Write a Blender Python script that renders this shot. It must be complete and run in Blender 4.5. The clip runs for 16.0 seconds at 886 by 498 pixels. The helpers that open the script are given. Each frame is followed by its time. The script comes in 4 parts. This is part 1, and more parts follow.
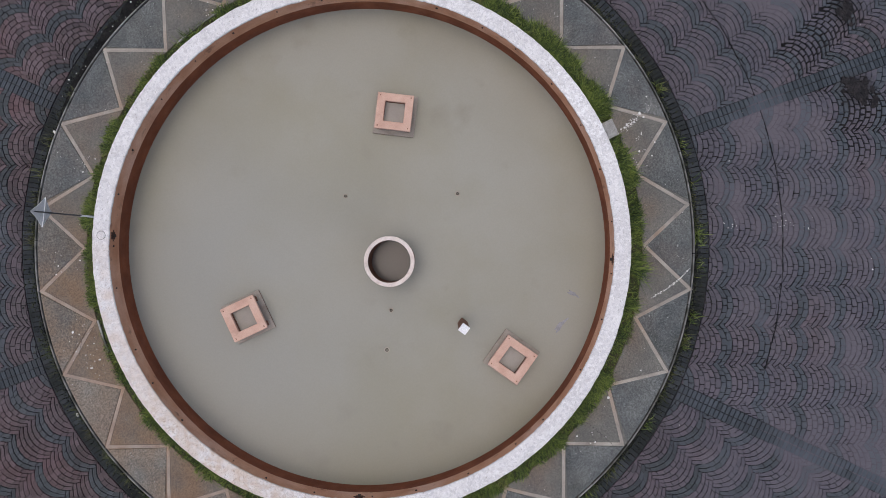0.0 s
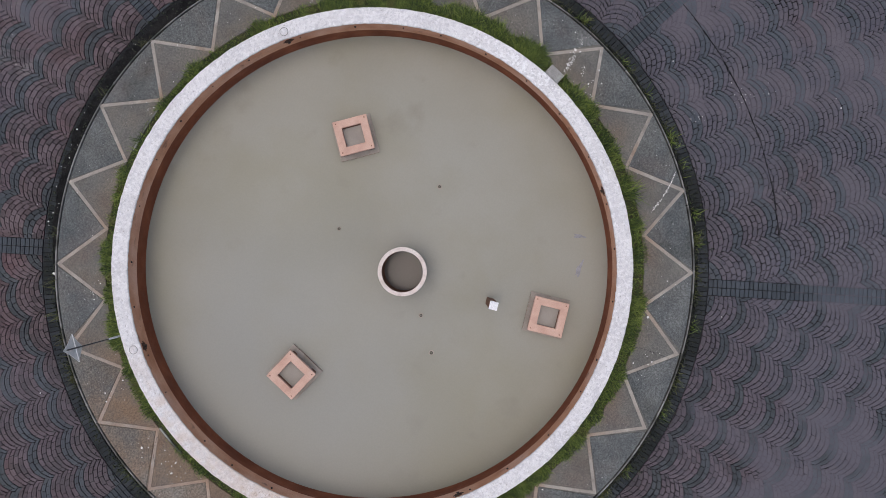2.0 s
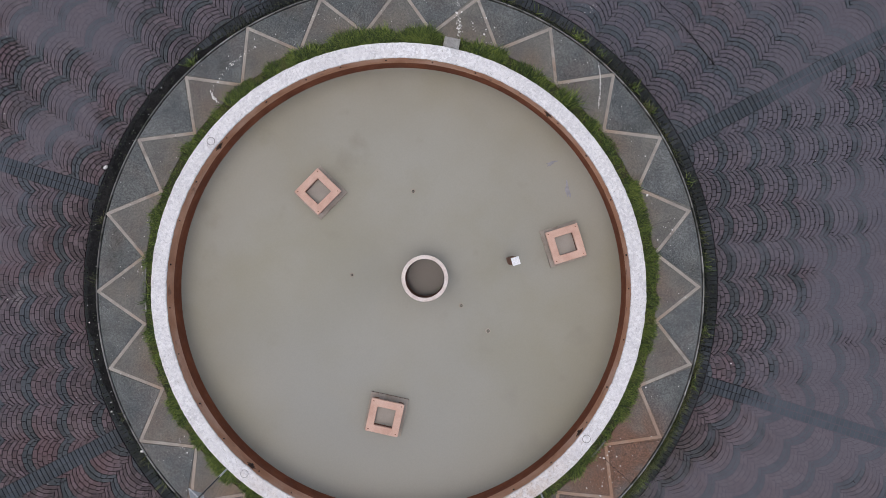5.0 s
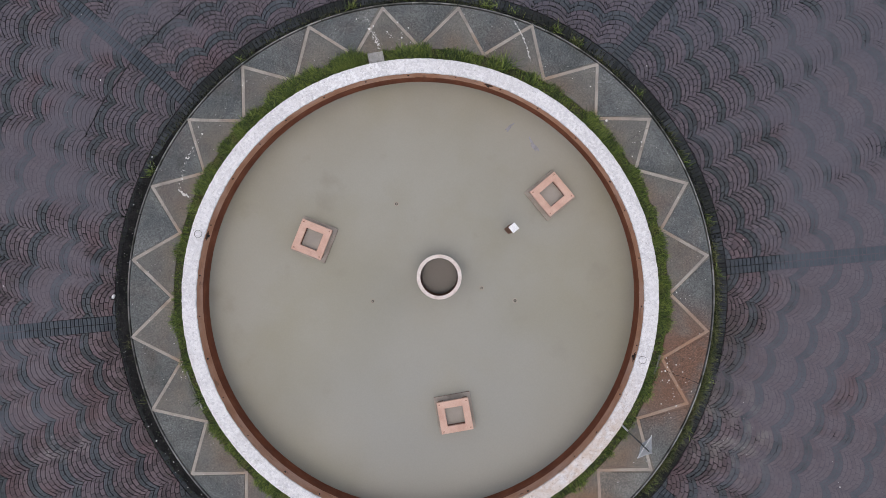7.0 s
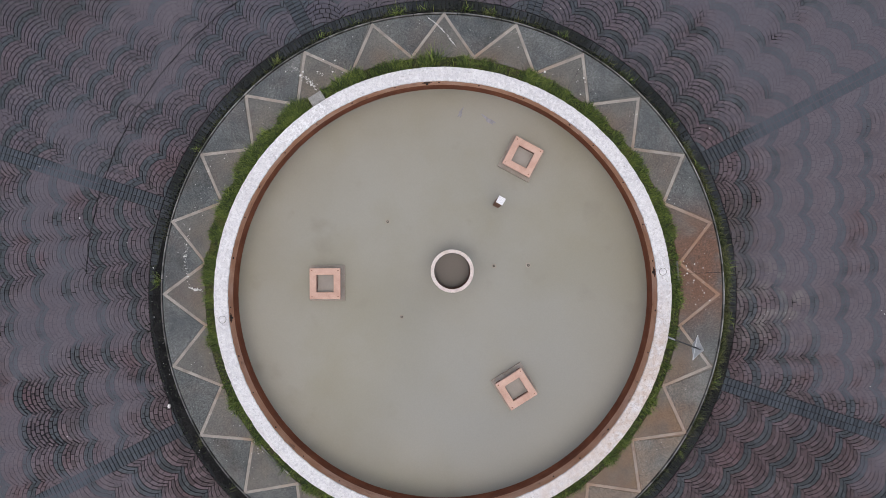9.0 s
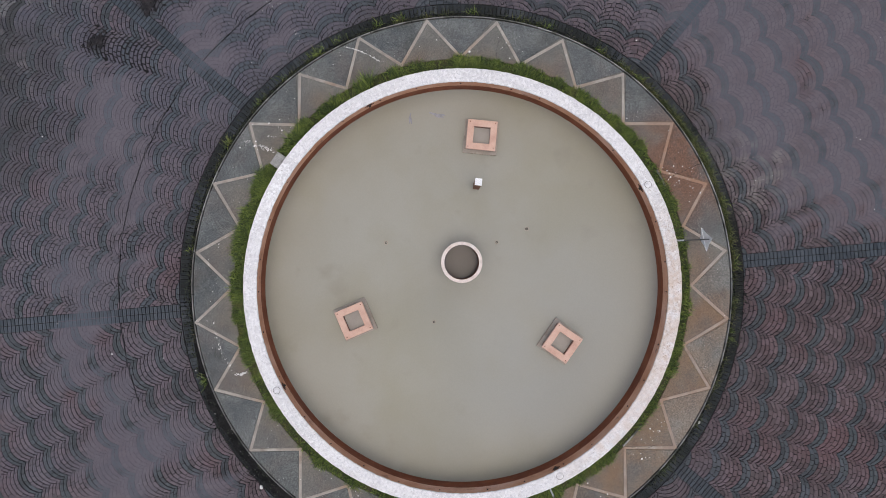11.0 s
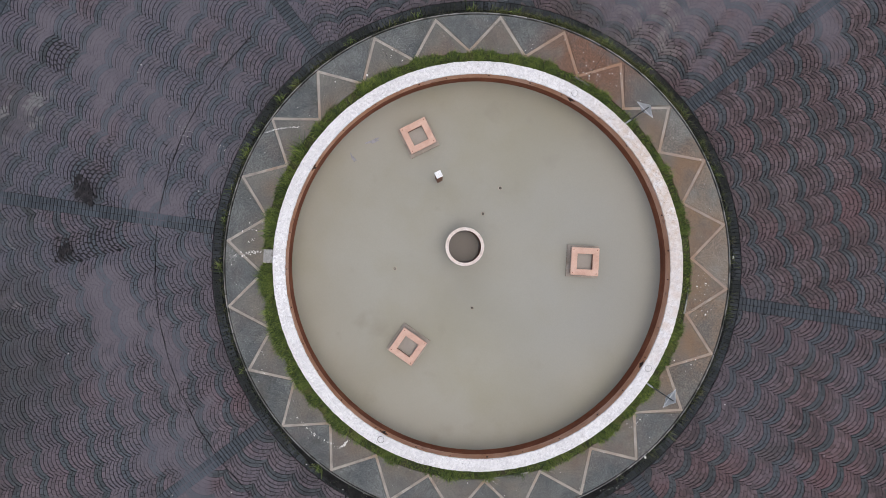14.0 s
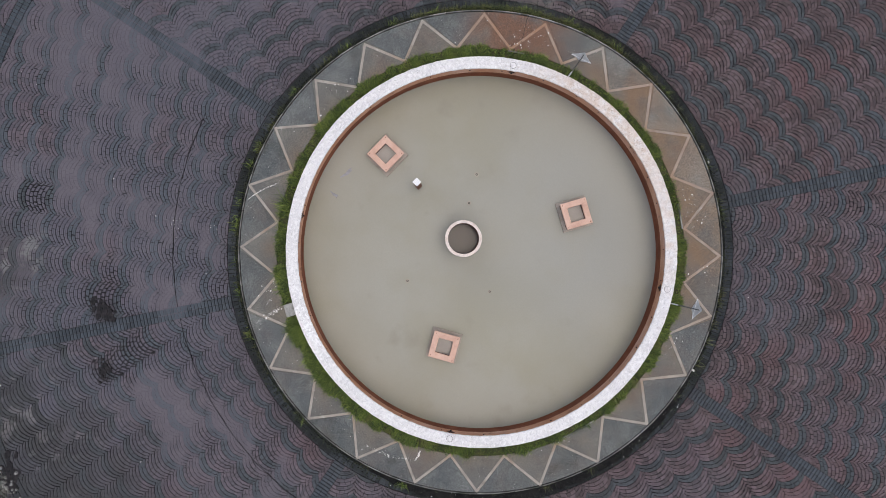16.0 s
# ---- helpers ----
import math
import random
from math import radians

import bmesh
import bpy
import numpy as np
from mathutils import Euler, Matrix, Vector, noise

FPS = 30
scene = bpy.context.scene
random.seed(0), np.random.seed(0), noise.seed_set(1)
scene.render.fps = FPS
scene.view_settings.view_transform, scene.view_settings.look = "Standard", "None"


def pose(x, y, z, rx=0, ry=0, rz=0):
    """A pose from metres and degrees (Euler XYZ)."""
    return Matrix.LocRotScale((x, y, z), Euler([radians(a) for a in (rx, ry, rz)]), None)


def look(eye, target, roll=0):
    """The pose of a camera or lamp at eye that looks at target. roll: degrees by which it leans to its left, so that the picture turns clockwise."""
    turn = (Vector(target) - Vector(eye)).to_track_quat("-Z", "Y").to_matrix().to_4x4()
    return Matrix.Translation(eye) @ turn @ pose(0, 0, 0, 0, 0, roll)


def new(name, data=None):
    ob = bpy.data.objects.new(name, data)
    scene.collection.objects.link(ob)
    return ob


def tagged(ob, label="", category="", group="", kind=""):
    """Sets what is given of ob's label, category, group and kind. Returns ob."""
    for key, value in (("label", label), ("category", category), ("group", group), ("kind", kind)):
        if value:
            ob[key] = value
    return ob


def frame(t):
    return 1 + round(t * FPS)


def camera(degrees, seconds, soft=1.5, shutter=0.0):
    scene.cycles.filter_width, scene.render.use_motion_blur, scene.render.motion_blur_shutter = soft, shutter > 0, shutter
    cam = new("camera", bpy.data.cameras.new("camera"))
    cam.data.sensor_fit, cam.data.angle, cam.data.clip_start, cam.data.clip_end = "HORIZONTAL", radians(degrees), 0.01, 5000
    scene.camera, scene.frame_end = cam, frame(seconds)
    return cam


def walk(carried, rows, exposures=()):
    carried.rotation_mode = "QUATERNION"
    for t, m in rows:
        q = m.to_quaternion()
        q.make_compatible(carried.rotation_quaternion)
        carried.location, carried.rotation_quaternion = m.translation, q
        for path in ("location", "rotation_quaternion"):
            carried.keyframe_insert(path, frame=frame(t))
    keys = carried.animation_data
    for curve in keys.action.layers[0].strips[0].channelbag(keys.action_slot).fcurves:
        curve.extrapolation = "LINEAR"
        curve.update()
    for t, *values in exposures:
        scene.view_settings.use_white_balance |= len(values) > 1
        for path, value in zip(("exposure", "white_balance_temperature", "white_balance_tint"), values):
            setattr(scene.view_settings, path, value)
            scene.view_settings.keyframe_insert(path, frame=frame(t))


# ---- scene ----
# Camera: a drone that looks straight down, climbs and turns.
cam = camera(66.0, 16.0, soft=0.7)
PATH = [
    (0, 0.227, 1.372, 12.103, 82.15),
    (0.5, 0.256, 1.353, 12.197, 76.60),
    (1, 0.279, 1.324, 12.285, 70.97),
    (1.5, 0.300, 1.290, 12.384, 65.88),
    (2, 0.316, 1.256, 12.491, 60.73),
    (2.5, 0.324, 1.225, 12.591, 55.80),
    (3, 0.329, 1.197, 12.693, 51.14),
    (3.5, 0.334, 1.166, 12.800, 45.93),
    (4, 0.335, 1.134, 12.910, 40.85),
    (4.5, 0.337, 1.103, 13.020, 35.32),
    (5, 0.338, 1.074, 13.131, 29.66),
    (5.5, 0.337, 1.046, 13.246, 23.93),
    (6, 0.333, 1.020, 13.365, 18.17),
    (6.5, 0.331, 0.998, 13.483, 12.79),
    (7, 0.320, 0.976, 13.607, 7.08),
    (7.5, 0.302, 0.954, 13.737, 1.29),
    (8, 0.284, 0.931, 13.871, -4.40),
    (8.5, 0.268, 0.913, 14.017, -9.67),
    (9, 0.249, 0.908, 14.169, -14.96),
    (9.5, 0.229, 0.905, 14.318, -20.61),
    (10, 0.210, 0.899, 14.465, -26.33),
    (10.5, 0.191, 0.895, 14.615, -32.05),
    (11, 0.173, 0.892, 14.766, -37.75),
    (11.5, 0.158, 0.891, 14.916, -43.19),
    (12, 0.144, 0.891, 15.071, -48.66),
    (12.5, 0.130, 0.890, 15.232, -54.18),
    (13, 0.116, 0.884, 15.398, -59.31),
    (13.5, 0.103, 0.874, 15.570, -64.21),
    (14, 0.092, 0.871, 15.755, -69.50),
    (14.5, 0.083, 0.878, 15.942, -74.71),
    (15, 0.074, 0.886, 16.124, -79.46),
    (15.5, 0.066, 0.894, 16.309, -84.22),
    (16, 0.060, 0.909, 16.494, -89.09),
]
walk(cam, [(t, pose(x, y, z, 0, 0, r)) for t, x, y, z, r in PATH],
     exposures=[(0, -0.03, 6380, 8), (4, -0.03, 6380, 7.5), (7, 0.03, 6420, 7), (12, 0.15, 6500, 6), (16, 0.2, 6500, 5.5)])

# ---- light: a bright overcast day ----
world = bpy.data.worlds.new("overcast_sky")
scene.world = world
world.use_nodes = True
wn, wl = world.node_tree.nodes, world.node_tree.links
sky = wn.new("ShaderNodeTexSky")
sky.sky_type = "NISHITA"
sky.sun_disc = False
sky.sun_elevation = radians(82)
sky.sun_rotation = radians(200)
sky.air_density, sky.dust_density, sky.ozone_density = 1.0, 5.0, 1.0
wl.new(sky.outputs[0], wn["Background"].inputs[0])
wn["Background"].inputs[1].default_value = 0.148
sun_data = bpy.data.lights.new("sun", "SUN")
sun_data.energy, sun_data.angle, sun_data.color = 0.3, radians(150), (1.0, 0.95, 0.88)
sun = new("sun", sun_data)
sun.matrix_world = look((1.2, -3.3, 26), (0, 0, 0))

# ---- levels and radii, metres ----
WATER_Z, RIM_Z, PAVE_Z = -0.36, 0.45, -0.15
DAMP_Z = 0.02
R_WATER, R_IN, R_OUT = 4.35, 4.325, 4.61
R_SOIL, R_SLAB, R_KERB = 4.93, 5.812, 5.858
R_RING0, R_RING1 = 5.965, 6.165
BANDS = 8
BAND_AZ = 12.3
rng = np.random.default_rng(7)


# ---- materials ----
def material(name, tones, scale=3.0, fine=60.0, rough=0.8, bump=0.2, bump_scale=90.0, spread=0.5, metal=0.0, grain=0.12,
             per_piece=0.0, patches=(), coat=0.0, speckle=(), sheen=0.5):
    """tones: colours that a coarse noise mixes. grain: how far a fine noise darkens and lightens. per_piece: how far whole pieces differ.
    patches: (colour, noise scale, threshold, softness, amount, (x, y, radius) or None) laid over it in turn; "silt" in place of the
    noise scale follows the silt that lies on the setts, "fill" the silt in their joints, which is patchy. A spot ("ring", r0, r1) fades
    from radius r0 to r1. speckle: (grains a metre, contrast) of single grains of stone. sheen: how far the surface mirrors, low for porous ones."""
    m = bpy.data.materials.new(name)
    m.use_nodes = True
    n, l = m.node_tree.nodes, m.node_tree.links
    bsdf = n["Principled BSDF"]
    geo = n.new("ShaderNodeNewGeometry")
    where = geo.outputs["Position"]

    def noisy(s, detail=4.0, w=0.0):
        t = n.new("ShaderNodeTexNoise")
        t.noise_dimensions = "4D"
        t.inputs["W"].default_value = w
        t.inputs["Scale"].default_value, t.inputs["Detail"].default_value = s, detail
        l.new(where, t.inputs["Vector"])
        return t.outputs["Fac"]

    def mix(fac, a, b, blend="MIX"):
        k = n.new("ShaderNodeMix")
        k.data_type, k.blend_type = "RGBA", blend
        for sock, v in ((k.inputs[0], fac), (k.inputs[6], a), (k.inputs[7], b)):
            if isinstance(v, (int, float)):
                sock.default_value = v
            elif isinstance(v, tuple):
                sock.default_value = (*v, 1)
            else:
                l.new(v, sock)
        return k.outputs[2]

    def ranged(v, a, b, c=0.0, d=1.0):
        k = n.new("ShaderNodeMapRange")
        for i, x in enumerate((a, b, c, d)):
            k.inputs[i + 1].default_value = x
        l.new(v, k.inputs[0])
        return k.outputs[0]

    def times(a, b):
        k = n.new("ShaderNodeMath")
        k.operation = "MULTIPLY"
        for i, v in enumerate((a, b)):
            if isinstance(v, (int, float)):
                k.inputs[i].default_value = v
            else:
                l.new(v, k.inputs[i])
        return k.outputs[0]

    ramp = n.new("ShaderNodeValToRGB")
    e = ramp.color_ramp.elements
    while len(e) < len(tones):
        e.new(0.5)
    for i, c in enumerate(tones):
        e[i].position = 0.5 + spread * ((i + 0.5) / len(tones) - 0.5)
        e[i].color = (*c, 1)
    if per_piece:
        k = n.new("ShaderNodeMath")
        k.operation = "MULTIPLY_ADD"
        info = n.new("ShaderNodeObjectInfo")
        add = n.new("ShaderNodeMath")
        add.operation = "ADD"
        l.new(info.outputs["Random"], add.inputs[0])
        l.new(geo.outputs["Random Per Island"], add.inputs[1])
        frac = n.new("ShaderNodeMath")
        frac.operation = "FRACT"
        l.new(add.outputs[0], frac.inputs[0])
        sub = n.new("ShaderNodeMath")
        sub.operation = "SUBTRACT"
        l.new(frac.outputs[0], sub.inputs[0])
        sub.inputs[1].default_value = 0.5
        l.new(sub.outputs[0], k.inputs[0])
        k.inputs[1].default_value = per_piece
        l.new(noisy(scale), k.inputs[2])
        l.new(k.outputs[0], ramp.inputs[0])
    else:
        l.new(noisy(scale), ramp.inputs[0])
    col = ramp.outputs[0]
    for i, (c, s, at, soft, amount, spot) in enumerate(patches):
        if s == "silt":
            silt = n.new("ShaderNodeAttribute")
            silt.attribute_name = "silt"
            fac = times(times(silt.outputs["Fac"], ranged(noisy(5.0, 6.0, 1.7), 0.3, 0.6, 0.72, 1.0)), amount)
        elif s == "fill":
            silt = n.new("ShaderNodeAttribute")
            silt.attribute_name = "silt"
            k = n.new("ShaderNodeMath")
            k.operation = "MULTIPLY_ADD"
            l.new(noisy(4.5, 5.0, 6.3), k.inputs[0])
            k.inputs[1].default_value = 1.7
            l.new(silt.outputs["Fac"], k.inputs[2])
            fac = times(ranged(k.outputs[0], at, at + soft), amount)
        else:
            fac = times(ranged(noisy(s, 6.0, 3.1 + 5 * i), at, at + soft), amount)
        if spot and spot[0] == "ring":
            flat = n.new("ShaderNodeVectorMath")
            flat.operation = "MULTIPLY"
            l.new(where, flat.inputs[0])
            flat.inputs[1].default_value = (1, 1, 0)
            d = n.new("ShaderNodeVectorMath")
            d.operation = "LENGTH"
            l.new(flat.outputs[0], d.inputs[0])
            fac = times(fac, ranged(d.outputs["Value"], spot[2], spot[1]))
        elif spot:
            d = n.new("ShaderNodeVectorMath")
            d.operation = "DISTANCE"
            flat = n.new("ShaderNodeVectorMath")
            flat.operation = "MULTIPLY"
            l.new(where, flat.inputs[0])
            flat.inputs[1].default_value = (1, 1, 0)
            l.new(flat.outputs[0], d.inputs[0])
            d.inputs[1].default_value = (spot[0], spot[1], 0)
            fac = times(fac, ranged(d.outputs["Value"], spot[2], spot[2] * 0.35))
        col = mix(fac, col, c)
    if grain:
        g = ranged(noisy(fine, 3.0, 9.0), 0.4, 0.6, 1 - grain, 1 + grain)
        k = n.new("ShaderNodeVectorMath")
        k.operation = "SCALE"
        l.new(col, k.inputs[0])
        l.new(g, k.inputs[3])
        col = k.outputs[0]
    if speckle:
        v = n.new("ShaderNodeTexVoronoi")
        v.inputs["Scale"].default_value = speckle[0]
        l.new(where, v.inputs["Vector"])
        sep = n.new("ShaderNodeSeparateColor")
        l.new(v.outputs["Color"], sep.inputs[0])
        k = n.new("ShaderNodeVectorMath")
        k.operation = "SCALE"
        l.new(col, k.inputs[0])
        l.new(ranged(sep.outputs[0], 0.0, 1.0, 1 - speckle[1], 1 + speckle[1]), k.inputs[3])
        col = k.outputs[0]
    l.new(col, bsdf.inputs["Base Color"])
    r = ranged(noisy(scale * 2.3, 3.0, 4.0), 0.3, 0.7, max(rough - 0.1, 0.02), min(rough + 0.1, 1))
    l.new(r, bsdf.inputs["Roughness"])
    bsdf.inputs["Metallic"].default_value = metal
    bsdf.inputs["Coat Weight"].default_value = coat
    bsdf.inputs["Specular IOR Level"].default_value = sheen
    if bump:
        b = n.new("ShaderNodeBump")
        b.inputs["Strength"].default_value, b.inputs["Distance"].default_value = bump, 0.004
        l.new(noisy(bump_scale, 5.0, 2.0), b.inputs["Height"])
        l.new(b.outputs[0], bsdf.inputs["Normal"])
    return m


# silt washed over the setts: x, y, radius, amount
SILT = [(7.7, -1.0, 1.5, 1.0), (9.5, 1.6, 2.4, 1.0), (11.0, -3.6, 2.6, 1.0), (8.1, 2.6, 1.5, 0.9), (11.2, 0.6, 2.6, 1.0), (9.0, 5.4, 2.0, 0.85), (7.8, 8.0, 1.8, 0.7), (7.4, -3.0, 1.2, 0.7),
        (8.6, -2.4, 2.2, 1.0), (8.6, 0.6, 2.0, 1.0), (9.4, -4.2, 1.8, 0.9), (10.4, -1.2, 2.6, 1.0), (3.3, 8.9, 1.9, 0.62), (4.5, 9.6, 2.6, 0.64),
        (-1.2, 7.5, 0.8, 0.8), (0.7, 10.4, 2.0, 0.6), (-3.0, 6.85, 0.9, 0.66), (-4.1, 9.3, 1.2, 0.42), (0.6, 7.9, 1.5, 0.6), (-3.6, 7.8, 1.2, 0.55), (-3.2, 11.6, 1.2, 0.4), (5.6, 7.0, 1.5, 0.6), (8.0, 4.2, 1.8, 0.9),
        (9.4, 3.0, 2.0, 0.9), (-7.6, 2.9, 1.0, 0.65), (-1.0, 11.7, 1.2, 0.45), (-8.2, 4.6, 1.4, 0.6), (7.0, 6.0, 1.5, 0.7), (-4.3, 6.7, 1.4, 0.64), (-5.3, 6.2, 1.2, 0.58),
        (-7.5, -0.2, 1.1, 0.72), (-7.4, 1.2, 1.0, 0.7), (-7.6, -2.6, 1.0, 0.6),
        (-8.5, 1.6, 1.4, 0.75), (-8.5, -2.5, 1.4, 0.72), (-9.4, -0.4, 1.4, 0.7), (-6.4, 5.3, 1.3, 0.58)]
WASHED = [(-1.2, 9.28, 0.5), (-0.75, 9.05, 0.3), (-2.5, 8.56, 0.62), (-2.95, 9.1, 0.4), (-2.1, 8.3, 0.35), (-8.91, 0.12, 0.34), (-8.88, -0.77, 0.4), (1.30, 10.85, 0.4)]


def silt_at(xy):
    """How much silt lies at each (x, y), from 0 to 1."""
    xy = np.asarray(xy, dtype=float)
    x, y = xy[:, 0], xy[:, 1]
    v = np.zeros(len(xy))
    for a, b, r, k in SILT:
        v = np.maximum(v, k * np.exp(-((x - a) ** 2 + (y - b) ** 2) / (1.3 * r * r)))
    waves = np.random.default_rng(5)
    for size, amount in ((2.6, 0.07), (1.1, 0.055), (0.5, 0.05), (0.24, 0.03)):
        for i in range(5):
            d, ph = waves.uniform(0, 6.283, 2)
            v += amount * np.sin(6.283 / size * waves.uniform(0.7, 1.4) * (x * math.cos(d) + y * math.sin(d)) + ph)
    for a, b, r in WASHED:
        v -= 1.2 * np.exp(-(((x - a) ** 2 + (y - b) ** 2) / (r * r)) ** 3)
    v = np.where(np.hypot(x, y) > 14, 0, np.clip((v - 0.2) / 0.62, 0, 1))
    return v * v * (3 - 2 * v)


def add_silt(me):
    co = np.empty(len(me.vertices) * 3)
    me.vertices.foreach_get("co", co)
    me.attributes.new("silt", "FLOAT", "POINT").data.foreach_set("value", silt_at(co.reshape(-1, 3)[:, :2]).astype(np.float32))
    return me


WET = [((0.014, 0.013, 0.015), 4.5, 0.36, 0.05, 0.9, (-1.6, 9.14, 0.4)), ((0.014, 0.013, 0.015), 4.5, 0.38, 0.05, 0.9, (-3.02, 9.13, 0.34))]
# dirt far out on the plaza; the last entry darkens setts next to the kerb
DIRT_AND_KERB_TONE = [((0.03, 0.03, 0.031), 1.2, 0.3, 0.25, 0.85, (-4.8, 11.7, 3.0)), ((0.034, 0.033, 0.034), 1.2, 0.36, 0.25, 0.7, (-0.8, 12.2, 2.2)), ((0.034, 0.032, 0.033), 1.3, 0.4, 0.25, 0.6, (-5.6, 9.4, 2.4)),
        ((0.17, 0.165, 0.165), 2.4, 0.58, 0.1, 0.5, (-4.4, 11.0, 2.6)), ((0.2, 0.2, 0.195), 2.6, 0.56, 0.1, 0.5, (-0.2, 11.4, 1.3)), ((0.018, 0.018, 0.02), 1.6, 0.36, 0.3, 0.4, ("ring", 6.15, 6.7))]
WASH = [((0.2, 0.18, 0.17), 2.6, 0.46, 0.2, 0.55, (6.6, -2.0, 1.3)), ((0.2, 0.18, 0.18), 2.2, 0.54, 0.12, 0.5, (-7.0, -4.0, 1.4)),
        ((0.19, 0.175, 0.175), 1.6, 0.58, 0.1, 0.5, (-4.8, 10.8, 2.6))]
# the (0, 0, 8.8) patch darkens the red setts towards the kerb
M_RED = material("red_sett", [(0.053, 0.036, 0.04), (0.088, 0.058, 0.064), (0.122, 0.088, 0.096)], 1.2, 120, 0.75, 0.3, 160, 0.7, per_piece=0.62,
                 patches=[((0.115, 0.056, 0.061), 0.7, 0.5, 0.14, 0.6, None), ((0.09, 0.085, 0.108), 0.4, 0.5, 0.14, 0.4, None), ((0.05, 0.032, 0.034), 0.9, 0.3, 0.3, 0.5, (5.5, -8.0, 7.0)), ((0.05, 0.033, 0.036), 0.8, 0.36, 0.3, 0.3, (-6.0, -8.0, 8.0)),
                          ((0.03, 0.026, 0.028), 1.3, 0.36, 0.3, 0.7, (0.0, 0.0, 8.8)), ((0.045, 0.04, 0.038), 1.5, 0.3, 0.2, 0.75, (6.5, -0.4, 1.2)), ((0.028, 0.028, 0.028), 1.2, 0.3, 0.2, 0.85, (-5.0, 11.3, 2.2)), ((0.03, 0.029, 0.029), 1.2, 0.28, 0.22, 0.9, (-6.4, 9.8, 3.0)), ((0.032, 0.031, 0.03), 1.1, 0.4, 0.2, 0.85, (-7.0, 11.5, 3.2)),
                          ((0.048, 0.043, 0.045), 0.9, 0.6, 0.12, 0.6, None), ((0.036, 0.033, 0.033), 1.3, 0.38, 0.2, 0.75, (-2.4, 11.8, 2.6)), ((0.074, 0.074, 0.096), 0.6, 0.25, 0.2, 0.85, (-0.5, 9.8, 8.5)), ((0.112, 0.099, 0.116), "silt", 0, 0, 0.86, None), ((0.087, 0.086, 0.109), 0.9, 0.25, 0.2, 0.7, (8.0, 7.0, 7.0)), ((0.08, 0.079, 0.099), 0.9, 0.3, 0.2, 0.6, (-8.5, 4.0, 6.0)), *WET, *DIRT_AND_KERB_TONE, *WASH])
# as with the red ones, (0, 0, 8.8) is darker towards the kerb
M_GREY = material("grey_sett", [(0.025, 0.03, 0.035), (0.038, 0.045, 0.052), (0.054, 0.062, 0.071)], 1.2, 120, 0.75, 0.3, 160, 0.7, per_piece=0.45,
                  patches=[((0.05, 0.062, 0.068), 0.7, 0.54, 0.12, 0.4, None), ((0.07, 0.08, 0.1), 0.4, 0.5, 0.14, 0.5, None), ((0.024, 0.031, 0.036), 0.8, 0.36, 0.3, 0.4, (-6.0, -8.0, 8.0)),
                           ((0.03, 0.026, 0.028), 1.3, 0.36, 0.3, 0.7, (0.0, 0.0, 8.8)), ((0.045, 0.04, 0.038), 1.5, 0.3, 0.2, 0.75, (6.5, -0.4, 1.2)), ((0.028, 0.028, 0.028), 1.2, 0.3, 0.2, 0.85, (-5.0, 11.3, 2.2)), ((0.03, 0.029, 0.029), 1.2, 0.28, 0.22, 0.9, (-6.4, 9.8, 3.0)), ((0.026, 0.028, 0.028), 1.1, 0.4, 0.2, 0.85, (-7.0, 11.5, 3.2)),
                           ((0.035, 0.036, 0.038), 0.9, 0.6, 0.12, 0.6, None), ((0.03, 0.031, 0.032), 1.3, 0.38, 0.2, 0.75, (-2.4, 11.8, 2.6)), ((0.063, 0.073, 0.091), 0.6, 0.3, 0.2, 0.75, (-0.5, 9.8, 8.5)), ((0.087, 0.091, 0.111), "silt", 0, 0, 0.76, None), *WET, *DIRT_AND_KERB_TONE, *WASH[:2]])
# the (0, 0, 9.0) patch makes the bands darker towards their inner ends
M_BAND = material("dark_band_sett", [(0.023, 0.03, 0.039), (0.036, 0.046, 0.058), (0.05, 0.061, 0.075)], 1.2, 120, 0.75, 0.3, 160, 0.7, per_piece=0.4,
                  patches=[((0.02, 0.023, 0.027), 1.3, 0.36, 0.3, 0.75, (0.0, 0.0, 9.0)), ((0.075, 0.088, 0.11), "silt", 0, 0, 0.55, None), *WET, *DIRT_AND_KERB_TONE])
M_BORDER = material("border_sett", [(0.022, 0.0255, 0.03), (0.031, 0.036, 0.042), (0.047, 0.053, 0.06)], 1.4, 120, 0.8, 0.3, 160, 0.7, per_piece=0.5, sheen=0.25,
                    patches=[((0.011, 0.013, 0.012), 1.1, 0.44, 0.15, 0.8, None), ((0.006, 0.006, 0.007), 1.0, 0.2, 0.2, 0.9, (-6.2, -1.0, 3.0)), ((0.008, 0.008, 0.008), 1.0, 0.25, 0.2, 0.85, (5.2, -3.6, 2.6)), *WASH[:1]])
M_JOINT = material("joint_sand", [(0.0105, 0.01, 0.0115), (0.02, 0.019, 0.021)], 2.0, 90, 0.95, 0.4, 120, sheen=0.15,
                   patches=[((0.03, 0.027, 0.03), 1.6, 0.55, 0.1, 0.7, None), ((0.101, 0.091, 0.108), "fill", 1.12, 0.3, 0.95, None), *WET[:2]])
M_FAR = material("distant_paving", [(0.045, 0.04, 0.045), (0.062, 0.056, 0.063), (0.085, 0.076, 0.085)], 0.5, 40, 0.85, 0.4, 60, 0.7, grain=0.25)
M_BLOCK = material("pale_concrete", [(0.27, 0.265, 0.26), (0.38, 0.372, 0.36)], 7.0, 50, 0.85, 0.4, 70, grain=0.15, patches=[((0.15, 0.14, 0.12), 9.0, 0.56, 0.1, 0.6, None)])
